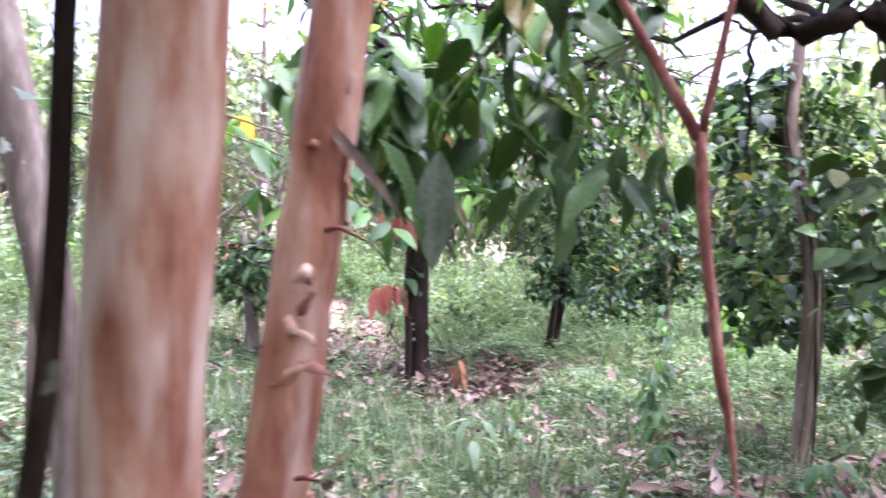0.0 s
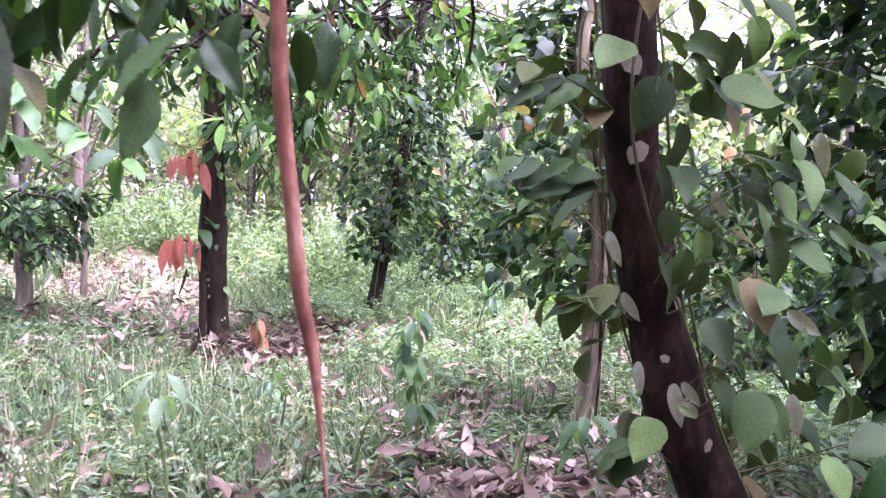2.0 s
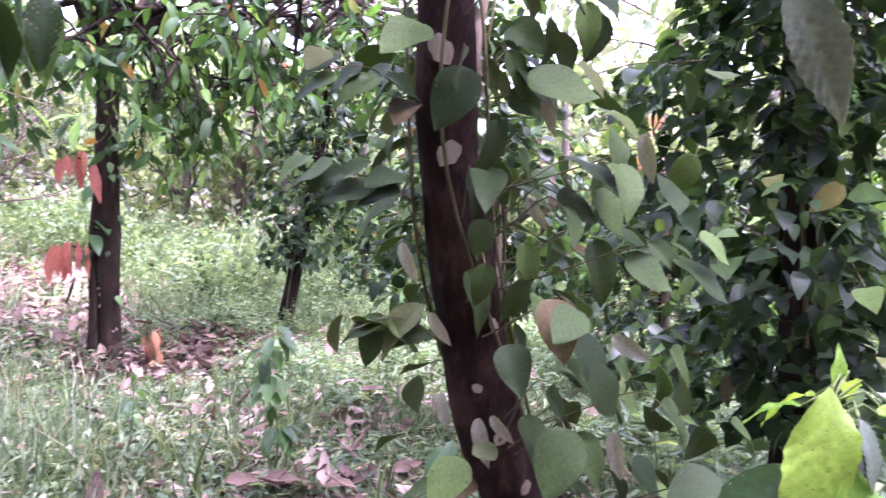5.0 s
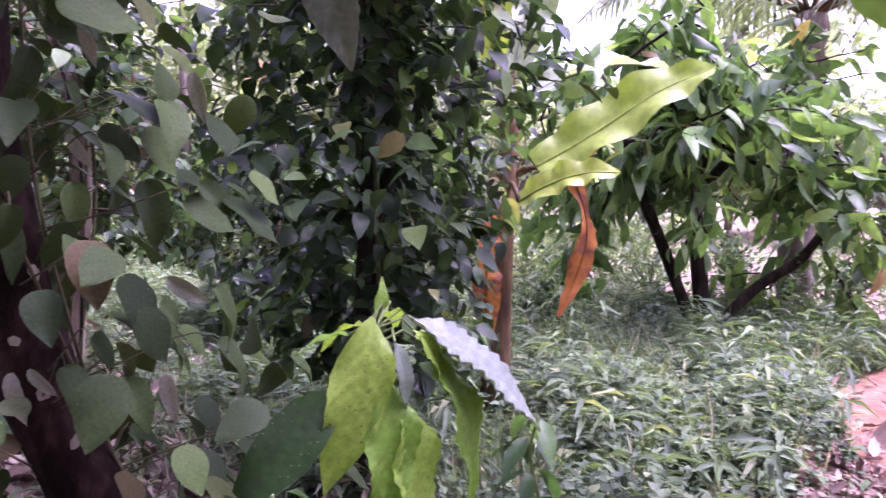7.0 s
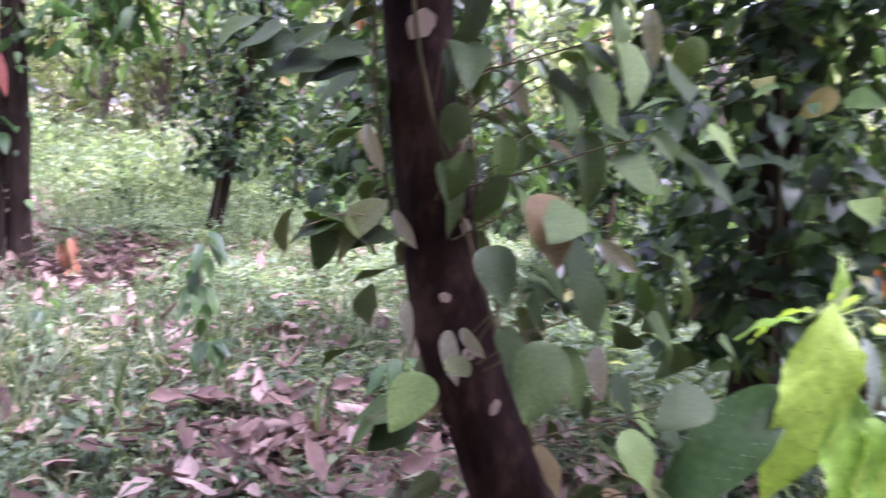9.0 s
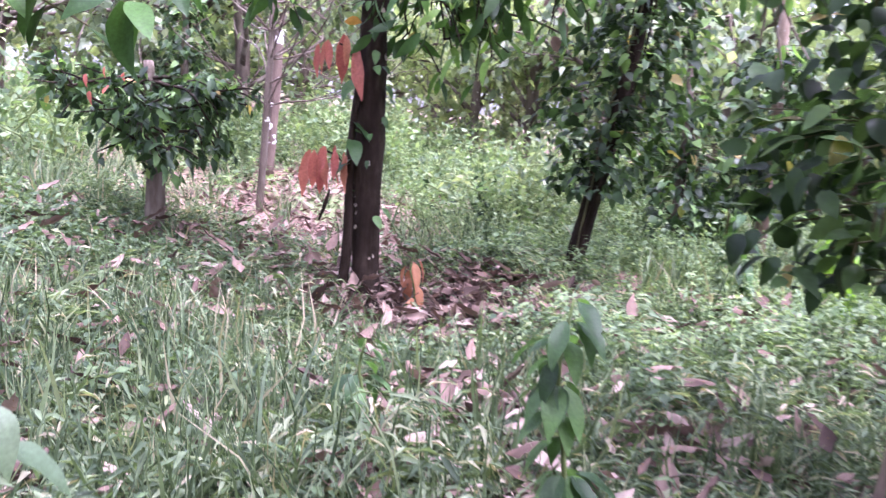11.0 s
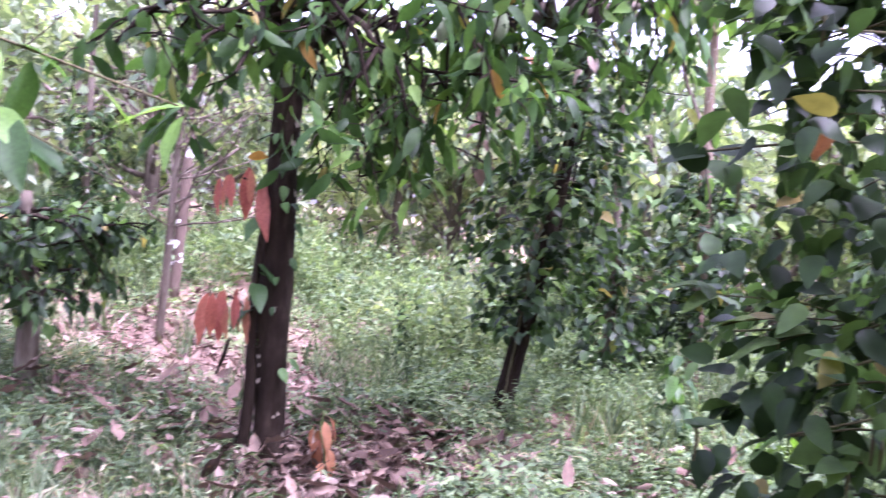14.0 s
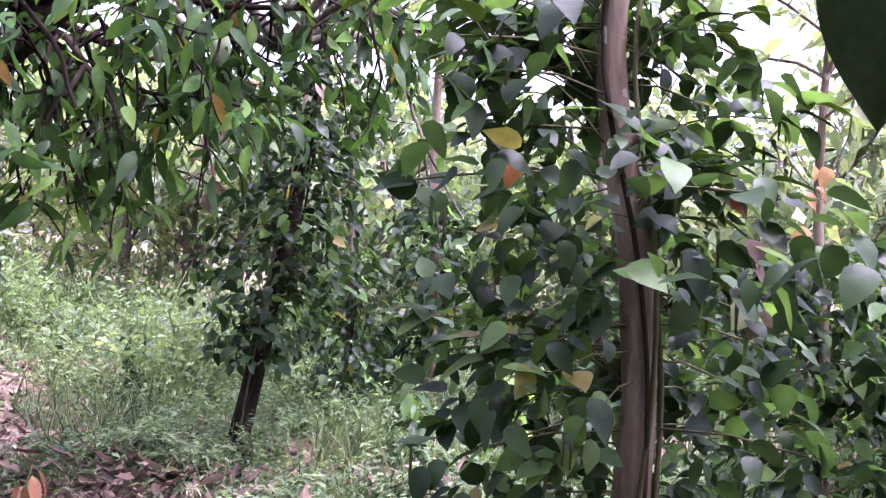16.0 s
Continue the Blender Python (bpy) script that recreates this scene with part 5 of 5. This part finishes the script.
tinted_leaves(vine_b, [(1.06, 8.2, 2.72), (1.1, 8.18, 2.71)], ORANGE_LEAF, "withered orange leaf", 0.11)


def high_crown(owner, base, reach, count, seed, material=COCOA, bark=BARK_DARK, size=0.24, n=10):
    """The leafy top of a tree, above head height."""
    rng = np.random.default_rng(seed)
    limbs = []
    for q in range(n):
        a = 6.28 * q / n + rng.uniform(-0.3, 0.3)
        grow(rng, base, (math.cos(a), math.sin(a), rng.uniform(0.35, 0.9)), reach * rng.uniform(0.5, 0.7), 0.035, 2, limbs, 3, 0.55, 0.25, 0.0, 0.62)
    bough_parts(owner, limbs, bark)
    part("crown", leaf_cloud(*leaves_on(rng, limbs, count, size, 0.5, 0.08, 1), LONG_LEAF), material, owner)


def shade_tree(x, y, h, reach, count, seed, label):
    z0 = at_ground(x, y, 0.06)
    t = thing("shade_tree", x, y, z0, label, "tree", "shade trees")
    part("trunk", tube(smooth_line([(0, 0, 0), (0.05, 0, h * 0.5), (0, 0.05, h)], 14), np.linspace(0.12, 0.085, 14), 12, 0.1, seed), BARK_GREY, t)
    high_crown(t, (0, 0.05, h - 0.05), reach, count, seed)
    return t


high_crown(cocoa_a, (0.1, 0.0, 2.75), 2.9, 1000, 55, COCOA_BACKLIT, size=0.2)
high_crown(tree_b, (0.2, 0.0, 2.9), 2.2, 450, 56, COCOA_BACKLIT, BARK_GREY, 0.17)
# Extra crown out of view, added to darken the vine below it.
high_crown(tree_p, (0.05, 0.05, 3.6), 2.2, 1100, 54)
# Three trees added out of view; their crowns block sky light over the walk.
shade_tree(2.55, 0.75, 2.9, 2.6, 3600, 51, "unseen leafy shade tree added beside the footpath")
shade_tree(-1.1, 0.1, 2.8, 2.4, 2800, 52, "unseen leafy shade tree added near the footpath start")
shade_tree(0.6, -1.6, 3.0, 2.8, 3400, 53, "unseen leafy shade tree added behind the clearing")


def weed_sapling(x, y, h, n, size, seed, label, leaf, droop=0.8, first_leaf=0.0):
    z0 = at_ground(x, y, 0.02)
    rng = np.random.default_rng(seed)
    t = thing("sapling", x, y, z0, label, "sapling", "saplings in the grass")
    ln = smooth_line([(0, 0, 0), (0.02, 0, h * 0.4), (-0.02, 0.01, h * 0.75), (0.0, 0, h)], 12)
    part("stem", tube(ln, np.linspace(0.009, 0.004, 12), 7), STEM_GREEN, t)
    shapes = [mesh_of("sapling_leaf", leaf_shape(w, 10, 2, 0.25, d, tip=0.85, wave=0.04, seed=q), leaf) for q, (w, d) in enumerate(((0.36, 0.3), (0.42, 0.45)))]
    for k in range(n):
        i = int(rng.integers(3, 12))
        a = rng.uniform(0, 6.28)
        ob = part("leaf", shapes[k % 2], None, t)
        i = max(i, int(12 * first_leaf))
        ob.matrix_local = leaf_pose(ln[i] + np.array([math.cos(a), math.sin(a), 0]) * 0.03, (math.cos(a), math.sin(a), -rng.uniform(0.1, droop)), (0, 0, 1), size * rng.uniform(0.6, 1.2))


weed_sapling(0.14, 3.55, 0.66, 8, 0.135, 61, "young sapling with long drooping pale leaves", PALE_HERB, 1.0, 0.75)
weed_sapling(1.15, 4.35, 0.8, 46, 0.13, 62, "bushy green sapling standing in the grass", SHINE)
weed_sapling(0.45, 5.0, 0.45, 14, 0.13, 63, "low green sapling standing in the grass", SHINE)
weed_sapling(1.9, 4.0, 0.4, 14, 0.14, 64, "low green sapling beside leaf litter", SHINE)
weed_sapling(0.14, 7.25, 0.42, 9, 0.17, 69, "small sapling with drooping orange-brown leaves", RUST_LEAF, 2.5)
weed_sapling(2.75, 7.6, 0.8, 40, 0.2, 65, "broad-leaved green sapling among weeds", COCOA_YOUNG)
weed_sapling(2.3, 8.4, 0.7, 36, 0.2, 66, "broad-leaved green sapling among weeds", SHINE)
weed_sapling(3.2, 2.55, 0.5, 20, 0.16, 67, "broad-leaved green sapling among weeds", SHINE)
weed_sapling(2.1, 2.15, 0.55, 16, 0.15, 68, "young green sapling beside the trunk", SHINE)


# ---- woodland behind ----
def wood_tree(name, seed, leaf, count, size, height, label, depth=2):
    rng = np.random.default_rng(seed)
    t = thing(name, 0, 0, 0, label, "tree", "woodland trees")
    line = smooth_line([(0, 0, -0.1), (0.1, 0, height * 0.2), (0.0, 0.1, height * 0.42)], 10)
    part("trunk", tube(line, np.linspace(0.13, 0.08, 10), 8, 0.1, seed), BARK_GREY, t)
    limbs = []
    for k in range(10):
        a = k * 2.4 + rng.uniform(-0.3, 0.3)
        i = int(rng.integers(3, 10))
        grow(rng, line[i], (math.cos(a), math.sin(a), rng.uniform(0.1, 1.3)), height * rng.uniform(0.16, 0.3), 0.045, depth, limbs, 3, 0.7, 0.3, 0.1)
    bough_parts(t, limbs, BARK_GREY, keep=depth, sides=6)
    part("crown", leaf_cloud(*leaves_on(rng, limbs, count, size, 0.6, 0.2, 1), TINY_LEAF), leaf, t)
    return t


def shrub(seed, leaf, count, size, h, label):
    rng = np.random.default_rng(seed)
    t = thing("shrub", 0, 0, 0, label, "shrub", "shrubs")
    limbs = []
    for k in range(11):
        a = rng.uniform(0, 6.28)
        grow(rng, (0, 0, -0.05), (math.cos(a) * 0.6, math.sin(a) * 0.6, rng.uniform(0.6, 1.2)), h * rng.uniform(0.4, 0.75), 0.012, 1, limbs, 3, 0.6, 0.3, 0.1)
    part("branchwork", joined([tube(b[0], b[1], 3, cap=False) for b in limbs]), STEM_GREEN, t)
    part("foliage", leaf_cloud(*leaves_on(rng, limbs, count, size, 0.4, 0.05, 1), TINY_LEAF), leaf, t)
    return t


KEEP = [(-0.17, 7.5, 0.8), (1.13, 8.4, 0.7), (2.24, 5.07, 0.7), (-1.8, 7.5, 0.8), (-2.08, 10.08, 0.6), (-1.0, 9.0, 1.0), (4.15, 3.95, 0.9), (7.3, 5.0, 1.6), (-2.2, 11.5, 1.2), (9.2, 5.3, 1.0)]
rng = np.random.default_rng(77)
woods = [wood_tree("woodland_tree", 1, FAR_LEAF, 2600, 0.22, 6.0, "leafy green woodland tree beyond the plantation"), wood_tree("woodland_tree", 2, PALED_LEAF, 2500, 0.22, 6.5, "woodland tree beyond the plantation, leaves paled for haze and light"), wood_tree("woodland_tree", 3, FAR_LEAF, 2500, 0.24, 7.5, "tall leafy woodland tree beyond the plantation"),
         wood_tree("woodland_tree", 4, PALED_LEAF, 900, 0.38, 6.5, "light green tree in the distance, haze painted in", 1), wood_tree("woodland_tree", 5, FAR_LEAF, 1000, 0.36, 6.5, "leafy green tree in the distance", 1)]
spots = []
for ring, (r0, r1, n) in enumerate(((13, 17, 16), (17, 25, 36), (25, 44, 60))):
    for k in range(n):
        b = radians(-62 + 150 * (k + rng.uniform(0.1, 0.9)) / n)
        d = rng.uniform(r0, r1)
        spots.append((1.0 + d * math.sin(b), 1.5 + d * math.cos(b), rng.uniform(0.75, 1.15) * (1.0, 1.1, 1.3)[ring]))
# Unseen ring of trees behind the walker, added to block low sky light.
for k in range(34):
    b = radians(92 + 204 * (k + 0.5) / 34)
    d = rng.uniform(4.5, 6.5) if k % 2 else rng.uniform(7, 10)
    spots.append((1.0 + d * math.sin(b), -1.0 + d * math.cos(b), rng.uniform(0.8, 1.2)))
spots += [(4.6, 13.6, 0.9), (6.2, 12.6, 0.85), (3.0, 14.6, 1.0), (8.2, 12.0, 0.9), (0.2, 16.5, 1.0)]
first = {}
for k, (x, y, s) in enumerate(spots):
    bearing = math.degrees(math.atan2(x - 1.4, y - 0.6))
    if (48 < bearing < 80 and math.hypot(x - 1.4, y - 0.6) < 20) or path_distance(x, y) < 1.6 or any(math.hypot(x - a, y - b) < c for a, b, c in KEEP):
        continue
    q = int(rng.integers(3)) if math.hypot(x - 1, y - 1.5) < 25 and y > 2 else int(rng.integers(3, 5))
    m = Matrix.Translation((x, y, at_ground(min(max(x, -40), 40), min(y, 44), 0.05))) @ Matrix.Rotation(rng.uniform(0, 6.28), 4, "Z") @ Matrix.Diagonal((s, s, s, 1))
    if q not in first:
        woods[q].matrix_world, first[q] = m, True
        woods[q].matrix_basis = m
    else:
        ob = copy_thing(woods[q], m)
        ob.scale = (s, s, s)
shrubs = [shrub(1, FAR_LEAF, 420, 0.09, 1.0, "leafy green shrub among tall weeds"), shrub(2, FEATHER, 460, 0.085, 1.1, "light green leafy shrub among weeds"), shrub(3, PEPPER, 400, 0.11, 0.9, "dark green leafy shrub among weeds"), shrub(4, HERB, 520, 0.06, 0.8, "fine-leaved green shrub among tall weeds")]
for k in range(170):
    b = radians(rng.uniform(-62, 82, 2)[1])
    d = rng.uniform(8.0, 18)
    x, y, s = 1.0 + d * math.sin(b), 1.5 + d * math.cos(b), rng.uniform(0.6, 1.4)
    q = (1 if k % 3 else 3) if x < 0.0 and k > 3 else k % 4
    bad = path_distance(x, y) < 1.4 or any(math.hypot(x - a, y - c) < w for a, c, w in KEEP) or float(clearing(np.float64(x), np.float64(y))) > 0.2 or (x < -0.5 and y < 9 + 0.3 * x and x > -7)
    if bad and k > 3:
        continue
    if bad:
        x, y = 4.0 + k, 9.0
    m = Matrix.Translation((x, y, at_ground(x, y, 0.02))) @ Matrix.Rotation(rng.uniform(0, 6.28), 4, "Z") @ Matrix.Diagonal((s, s, s, 1))
    if k < 4:
        shrubs[q].matrix_basis = m
    else:
        ob = copy_thing(shrubs[q], m)
        ob.scale = (s, s, s)

for x, y, s, q in ((0.35, 8.7, 0.62, 3), (0.55, 9.7, 0.8, 1), (-0.1, 9.9, 0.75, 3), (1.75, 7.5, 0.5, 3), (0.2, 7.7, 0.38, 3), (1.9, 8.7, 0.6, 1), (0.95, 10.4, 0.8, 0), (2.2, 6.9, 0.42, 3), (-0.5, 10.9, 0.8, 1), (0.2, 11.6, 1.0, 1), (1.0, 12.2, 1.1, 1), (0.4, 13.2, 1.2, 1), (-0.9, 12.8, 1.1, 1), (1.9, 12.6, 1.1, 1), (1.5, 11.2, 0.8, 3), (-3.6, 11.0, 0.6, 1), (-4.4, 9.6, 0.45, 3), (5.6, 4.9, 0.6, 3), (4.9, 5.2, 0.6, 0), (8.2, 4.4, 0.7, 1), (7.9, 3.7, 0.5, 3), (9.6, 4.2, 0.8, 1), (6.2, 5.9, 0.7, 2), (10.8, 4.2, 1.0, 0), (-3.3, 8.2, 0.4, 3), (-2.6, 8.0, 0.4, 3)):
    m = Matrix.Translation((x, y, at_ground(x, y, 0.02))) @ Matrix.Rotation(x * 7 + y, 4, "Z") @ Matrix.Diagonal((s, s, s, 1))
    ob = copy_thing(shrubs[q], m)
    ob.scale = (s, s, s)

# Enlarged shrubs added out of view, shutting off light from under the rear crowns.
for k in range(30):
    b, d, s = radians(100 + 195 * k / 29), 3.6 + 1.6 * (k % 2), 1.9 + 0.5 * (k % 3)
    x, y = 0.9 + d * math.sin(b), -0.6 + d * math.cos(b)
    if path_distance(x, y) < 1.2:
        continue
    m = Matrix.Translation((x, y, at_ground(x, y, 0.02))) @ Matrix.Rotation(k * 1.3, 4, "Z") @ Matrix.Diagonal((s, s, s, 1))
    ob = copy_thing(shrubs[2 if k % 3 else 0], m)
    ob.scale = (s, s, s)


def dry_stems(x0, x1, y0, y1, n, seed, label):
    rng = np.random.default_rng(seed)
    twigs = []
    for k in range(n):
        x, y = rng.uniform(x0, x1), rng.uniform(y0, y1)
        p = np.array([x, y, at_ground(x, y, 0.01)])
        d = np.array([rng.normal(0, 0.7), rng.normal(0, 0.5), rng.uniform(0.1, 1.0)])
        L = rng.uniform(0.1, 0.34)
        twigs.append(tube(smooth_line([p, p + d * L * 0.5 + (0, 0, 0.02), p + d * L * (1, 1, 0.8)], 5), np.linspace(0.004, 0.0015, 5), 4, cap=False))
    stuff("dry_stems", joined(twigs), BARK_GREY, label, "dead stems")


# ---- ground cover ----
dry_stems(-0.3, 1.3, 6.9, 8.2, 240, 81, "tangle of thin dead stems on a low mound")
dry_stems(0.6, 2.4, 2.6, 5.2, 120, 82, "thin dead twigs lying among leaf litter")
def scatter(rng, n, x0, x1, y0, y1, bare=1.0, clump=0.6, seed=0.0):
    x, y = rng.uniform(x0, x1, n * 3), rng.uniform(y0, y1, n * 3)
    lump = 0.5 + 0.5 * np.sin(x * 2.1 + seed) * np.cos(y * 1.7 - seed) + 0.35 * np.sin(x * 5.3 + y * 3.7 + seed)
    keep = rng.uniform(0, 1, n * 3) < np.clip(1 - clump + clump * lump, 0.03, 1) * (1 - bare * clearing(x, y)) * (path_distance(x, y) > 0.72)
    x, y = x[keep][:n], y[keep][:n]
    return x, y


def grass_cover(x0, x1, y0, y1, n, length, width, seed, label, per=14):
    """Tufts of arching blades, each tuft fanning out from one root."""
    rng = np.random.default_rng(seed)
    x, y = scatter(rng, n // per, x0, x1, y0, y1, 0.93, 0.92, seed)
    tall = np.repeat(rng.uniform(0.5, 1.35, len(x)), per)
    x, y = np.repeat(x, per), np.repeat(y, per)
    k = len(x)
    x, y = x + rng.normal(0, 0.03, k), y + rng.normal(0, 0.03, k)
    al = np.stack([rng.normal(0, 0.5, k), rng.normal(0, 0.5, k), rng.uniform(0.45, 1.2, k)], 1)
    up = np.stack([-al[:, 0], -al[:, 1], np.full(k, 0.25)], 1) * -1 + rng.normal(0, 0.25, (k, 3)) + (0, 0, 0.6)
    size = length * tall * rng.uniform(0.5, 1.2, k)
    p = np.stack([x, y, hill(x, y) - 0.01], 1)
    h = k // 2
    soft = BLADE[0] * np.array([width, 1, 1])
    stiff = BLADE[0] * np.array([width * 0.8, 1, 2.1])
    stuff("grass", joined([leaf_cloud(p[:h], al[:h], up[:h], size[:h], (soft, BLADE[1])), leaf_cloud(p[h:], al[h:], up[h:], size[h:], (stiff, BLADE[1]))]), GRASS, label, "grass")


def herb_cover(x0, x1, y0, y1, n, h, size, seed, label, per=9, mat=None, shape=None):
    rng = np.random.default_rng(seed)
    x, y = scatter(rng, n, x0, x1, y0, y1, 0.95, 0.88, seed * 1.7)
    k = len(x)
    z = hill(x, y)
    tall = h * rng.uniform(0.4, 1.2, k) * (0.75 + 0.5 * np.sin(x * 1.9 + seed) * np.sin(y * 2.3 + seed * 2) + 0.25 * np.sin(x * 5.1 - y * 4.3))
    lean = rng.normal(0, 0.25, (k, 2))
    i = np.repeat(np.arange(k), per)
    t = rng.uniform(0.25, 1.0, len(i))
    base = np.stack([x[i] + lean[i, 0] * tall[i] * t, y[i] + lean[i, 1] * tall[i] * t, z[i] + tall[i] * t], 1)
    a = rng.uniform(0, 6.28, len(i))
    al = np.stack([np.cos(a), np.sin(a), rng.uniform(-0.5, 0.5, len(i))], 1)
    up = np.stack([rng.normal(0, 0.35, len(i)), rng.normal(0, 0.35, len(i)), np.ones(len(i))], 1)
    leaf = leaf_cloud(base, al, up, size * rng.uniform(0.6, 1.4, len(i)), shape or TINY_LEAF)
    stalk = leaf_cloud(np.stack([x, y, z - 0.01], 1), np.stack([lean[:, 0], lean[:, 1], np.ones(k)], 1), np.stack([rng.normal(0, 1, k), rng.normal(0, 1, k), np.zeros(k)], 1), tall, (BLADE[0] * np.array([0.35, 1, 0.1]), BLADE[1]))
    stuff("herbs", joined([leaf, stalk]), mat or HERB, label, "undergrowth")


def litter(x0, x1, y0, y1, n, size, seed, label, only_bare, lift=0.0):
    rng = np.random.default_rng(seed)
    x, y = rng.uniform(x0, x1, n * 3), rng.uniform(y0, y1, n * 3)
    c = clearing(x, y)
    keep = rng.uniform(0, 1, n * 3) < (c if only_bare else 0.3 + 0.7 * c)
    x, y = x[keep][:n], y[keep][:n]
    k = len(x)
    a = rng.uniform(0, 6.28, k)
    al = np.stack([np.cos(a), np.sin(a), rng.normal(0.1, 0.3, k)], 1)
    up = np.stack([rng.normal(0, 0.45, k), rng.normal(0, 0.45, k), np.ones(k)], 1)
    p = np.stack([x, y, hill(x, y) + rng.uniform(0.005, 0.045, k) + lift * rng.uniform(0, 1, k)], 1)
    h = k // 2
    g = joined([leaf_cloud(p[:h], al[:h], up[:h], size * rng.uniform(0.5, 1.3, h), leaf_shape(0.42, 5, 2, 0.5, -0.3, wave=0.12)), leaf_cloud(p[h:], al[h:], up[h:], size * rng.uniform(0.5, 1.3, k - h), leaf_shape(0.36, 5, 2, -0.7, 0.35, wave=0.15, seed=3))])
    stuff("leaf_litter", g, LITTER, label, "leaf litter")


litter(-3.5, 7.0, 0.8, 12.5, 5200, 0.13, 1, "scattered dry brown fallen leaves", False)
litter(-3.0, 3.6, 1.0, 6.9, 3000, 0.15, 2, "thick litter of pinkish-brown fallen leaves", True)
litter(-4.5, 3.0, 2.8, 8.0, 2600, 0.14, 12, "large dry leaves caught in the grass", False, 0.15)
litter(-3.2, 0.2, 7.0, 12.5, 1100, 0.10, 42, "sparse small pinkish-brown leaves on bare soil", True)
litter(-0.3, 1.3, 6.9, 8.1, 700, 0.12, 41, "mound of brown fallen leaves round a cocoa trunk", False, 0.1)
grass_cover(-7.0, 1.2, 2.8, 8.5, 19000, 0.2, 1.25, 3, "light green tufts of arching grass")
grass_cover(-1.5, 3.0, 2.2, 7.0, 10000, 0.22, 1.3, 4, "light green tufts of arching grass")
grass_cover(2.5, 9.0, 2.4, 8.0, 16000, 0.26, 0.9, 5, "light green tufts of arching grass")
grass_cover(-9.0, 8.0, 7.5, 16.0, 26000, 0.32, 1.1, 6, "taller green grass under the trees")
herb_cover(-6.0, 1.6, 3.2, 8.4, 5200, 0.2, 0.055, 31, "leafy green weeds with small pointed leaves", 9)
herb_cover(-1.5, 3.5, 3.8, 8.0, 2300, 0.17, 0.04, 7, "low leafy weeds among grass")
herb_cover(0.2, 4.0, 6.4, 12.0, 4200, 0.36, 0.05, 8, "feathery green weeds between the trees", 14, FEATHER)
herb_cover(-8.0, -0.5, 3.0, 13.0, 2200, 0.2, 0.045, 9, "low leafy weeds among grass")
herb_cover(2.6, 9.5, 2.2, 8.0, 6500, 0.28, 0.055, 10, "dense low weeds beside the path", 10)
herb_cover(-8.0, 9.0, 10.5, 17.0, 5000, 0.55, 0.08, 11, "tall leafy undergrowth beneath the trees", 10, FEATHER)
herb_cover(-7.0, 1.3, 2.9, 8.6, 6000, 0.2, 0.1, 21, "broad-bladed grass with drooping leaves", 9, GRASS, NARROW_LEAF)
herb_cover(-0.5, 3.2, 3.0, 8.0, 2600, 0.2, 0.095, 22, "broad-bladed grass with drooping leaves", 9, GRASS, NARROW_LEAF)
herb_cover(2.8, 8.0, 2.2, 6.0, 5000, 0.24, 0.06, 33, "leafy green weeds with small pointed leaves", 9)
herb_cover(2.6, 9.0, 2.2, 7.0, 800, 0.4, 0.17, 23, "broad-bladed grass with drooping leaves", 9, HERB, NARROW_LEAF)
grass_cover(-4.0, 2.4, -3.0, 2.4, 9000, 0.16, 0.8, 24, "short trodden grass tufts near the path")
litter(-4.0, 3.0, -3.0, 1.4, 1800, 0.13, 25, "scattered dry brown fallen leaves", False)
litter(3.4, 6.0, 1.0, 2.9, 900, 0.09, 26, "small reddish-brown leaves along the path edge", True, 0.03)
grass_cover(-1.6, 1.3, 3.7, 6.2, 2600, 0.34, 0.9, 27, "long arching blades of fresh grass", 10)
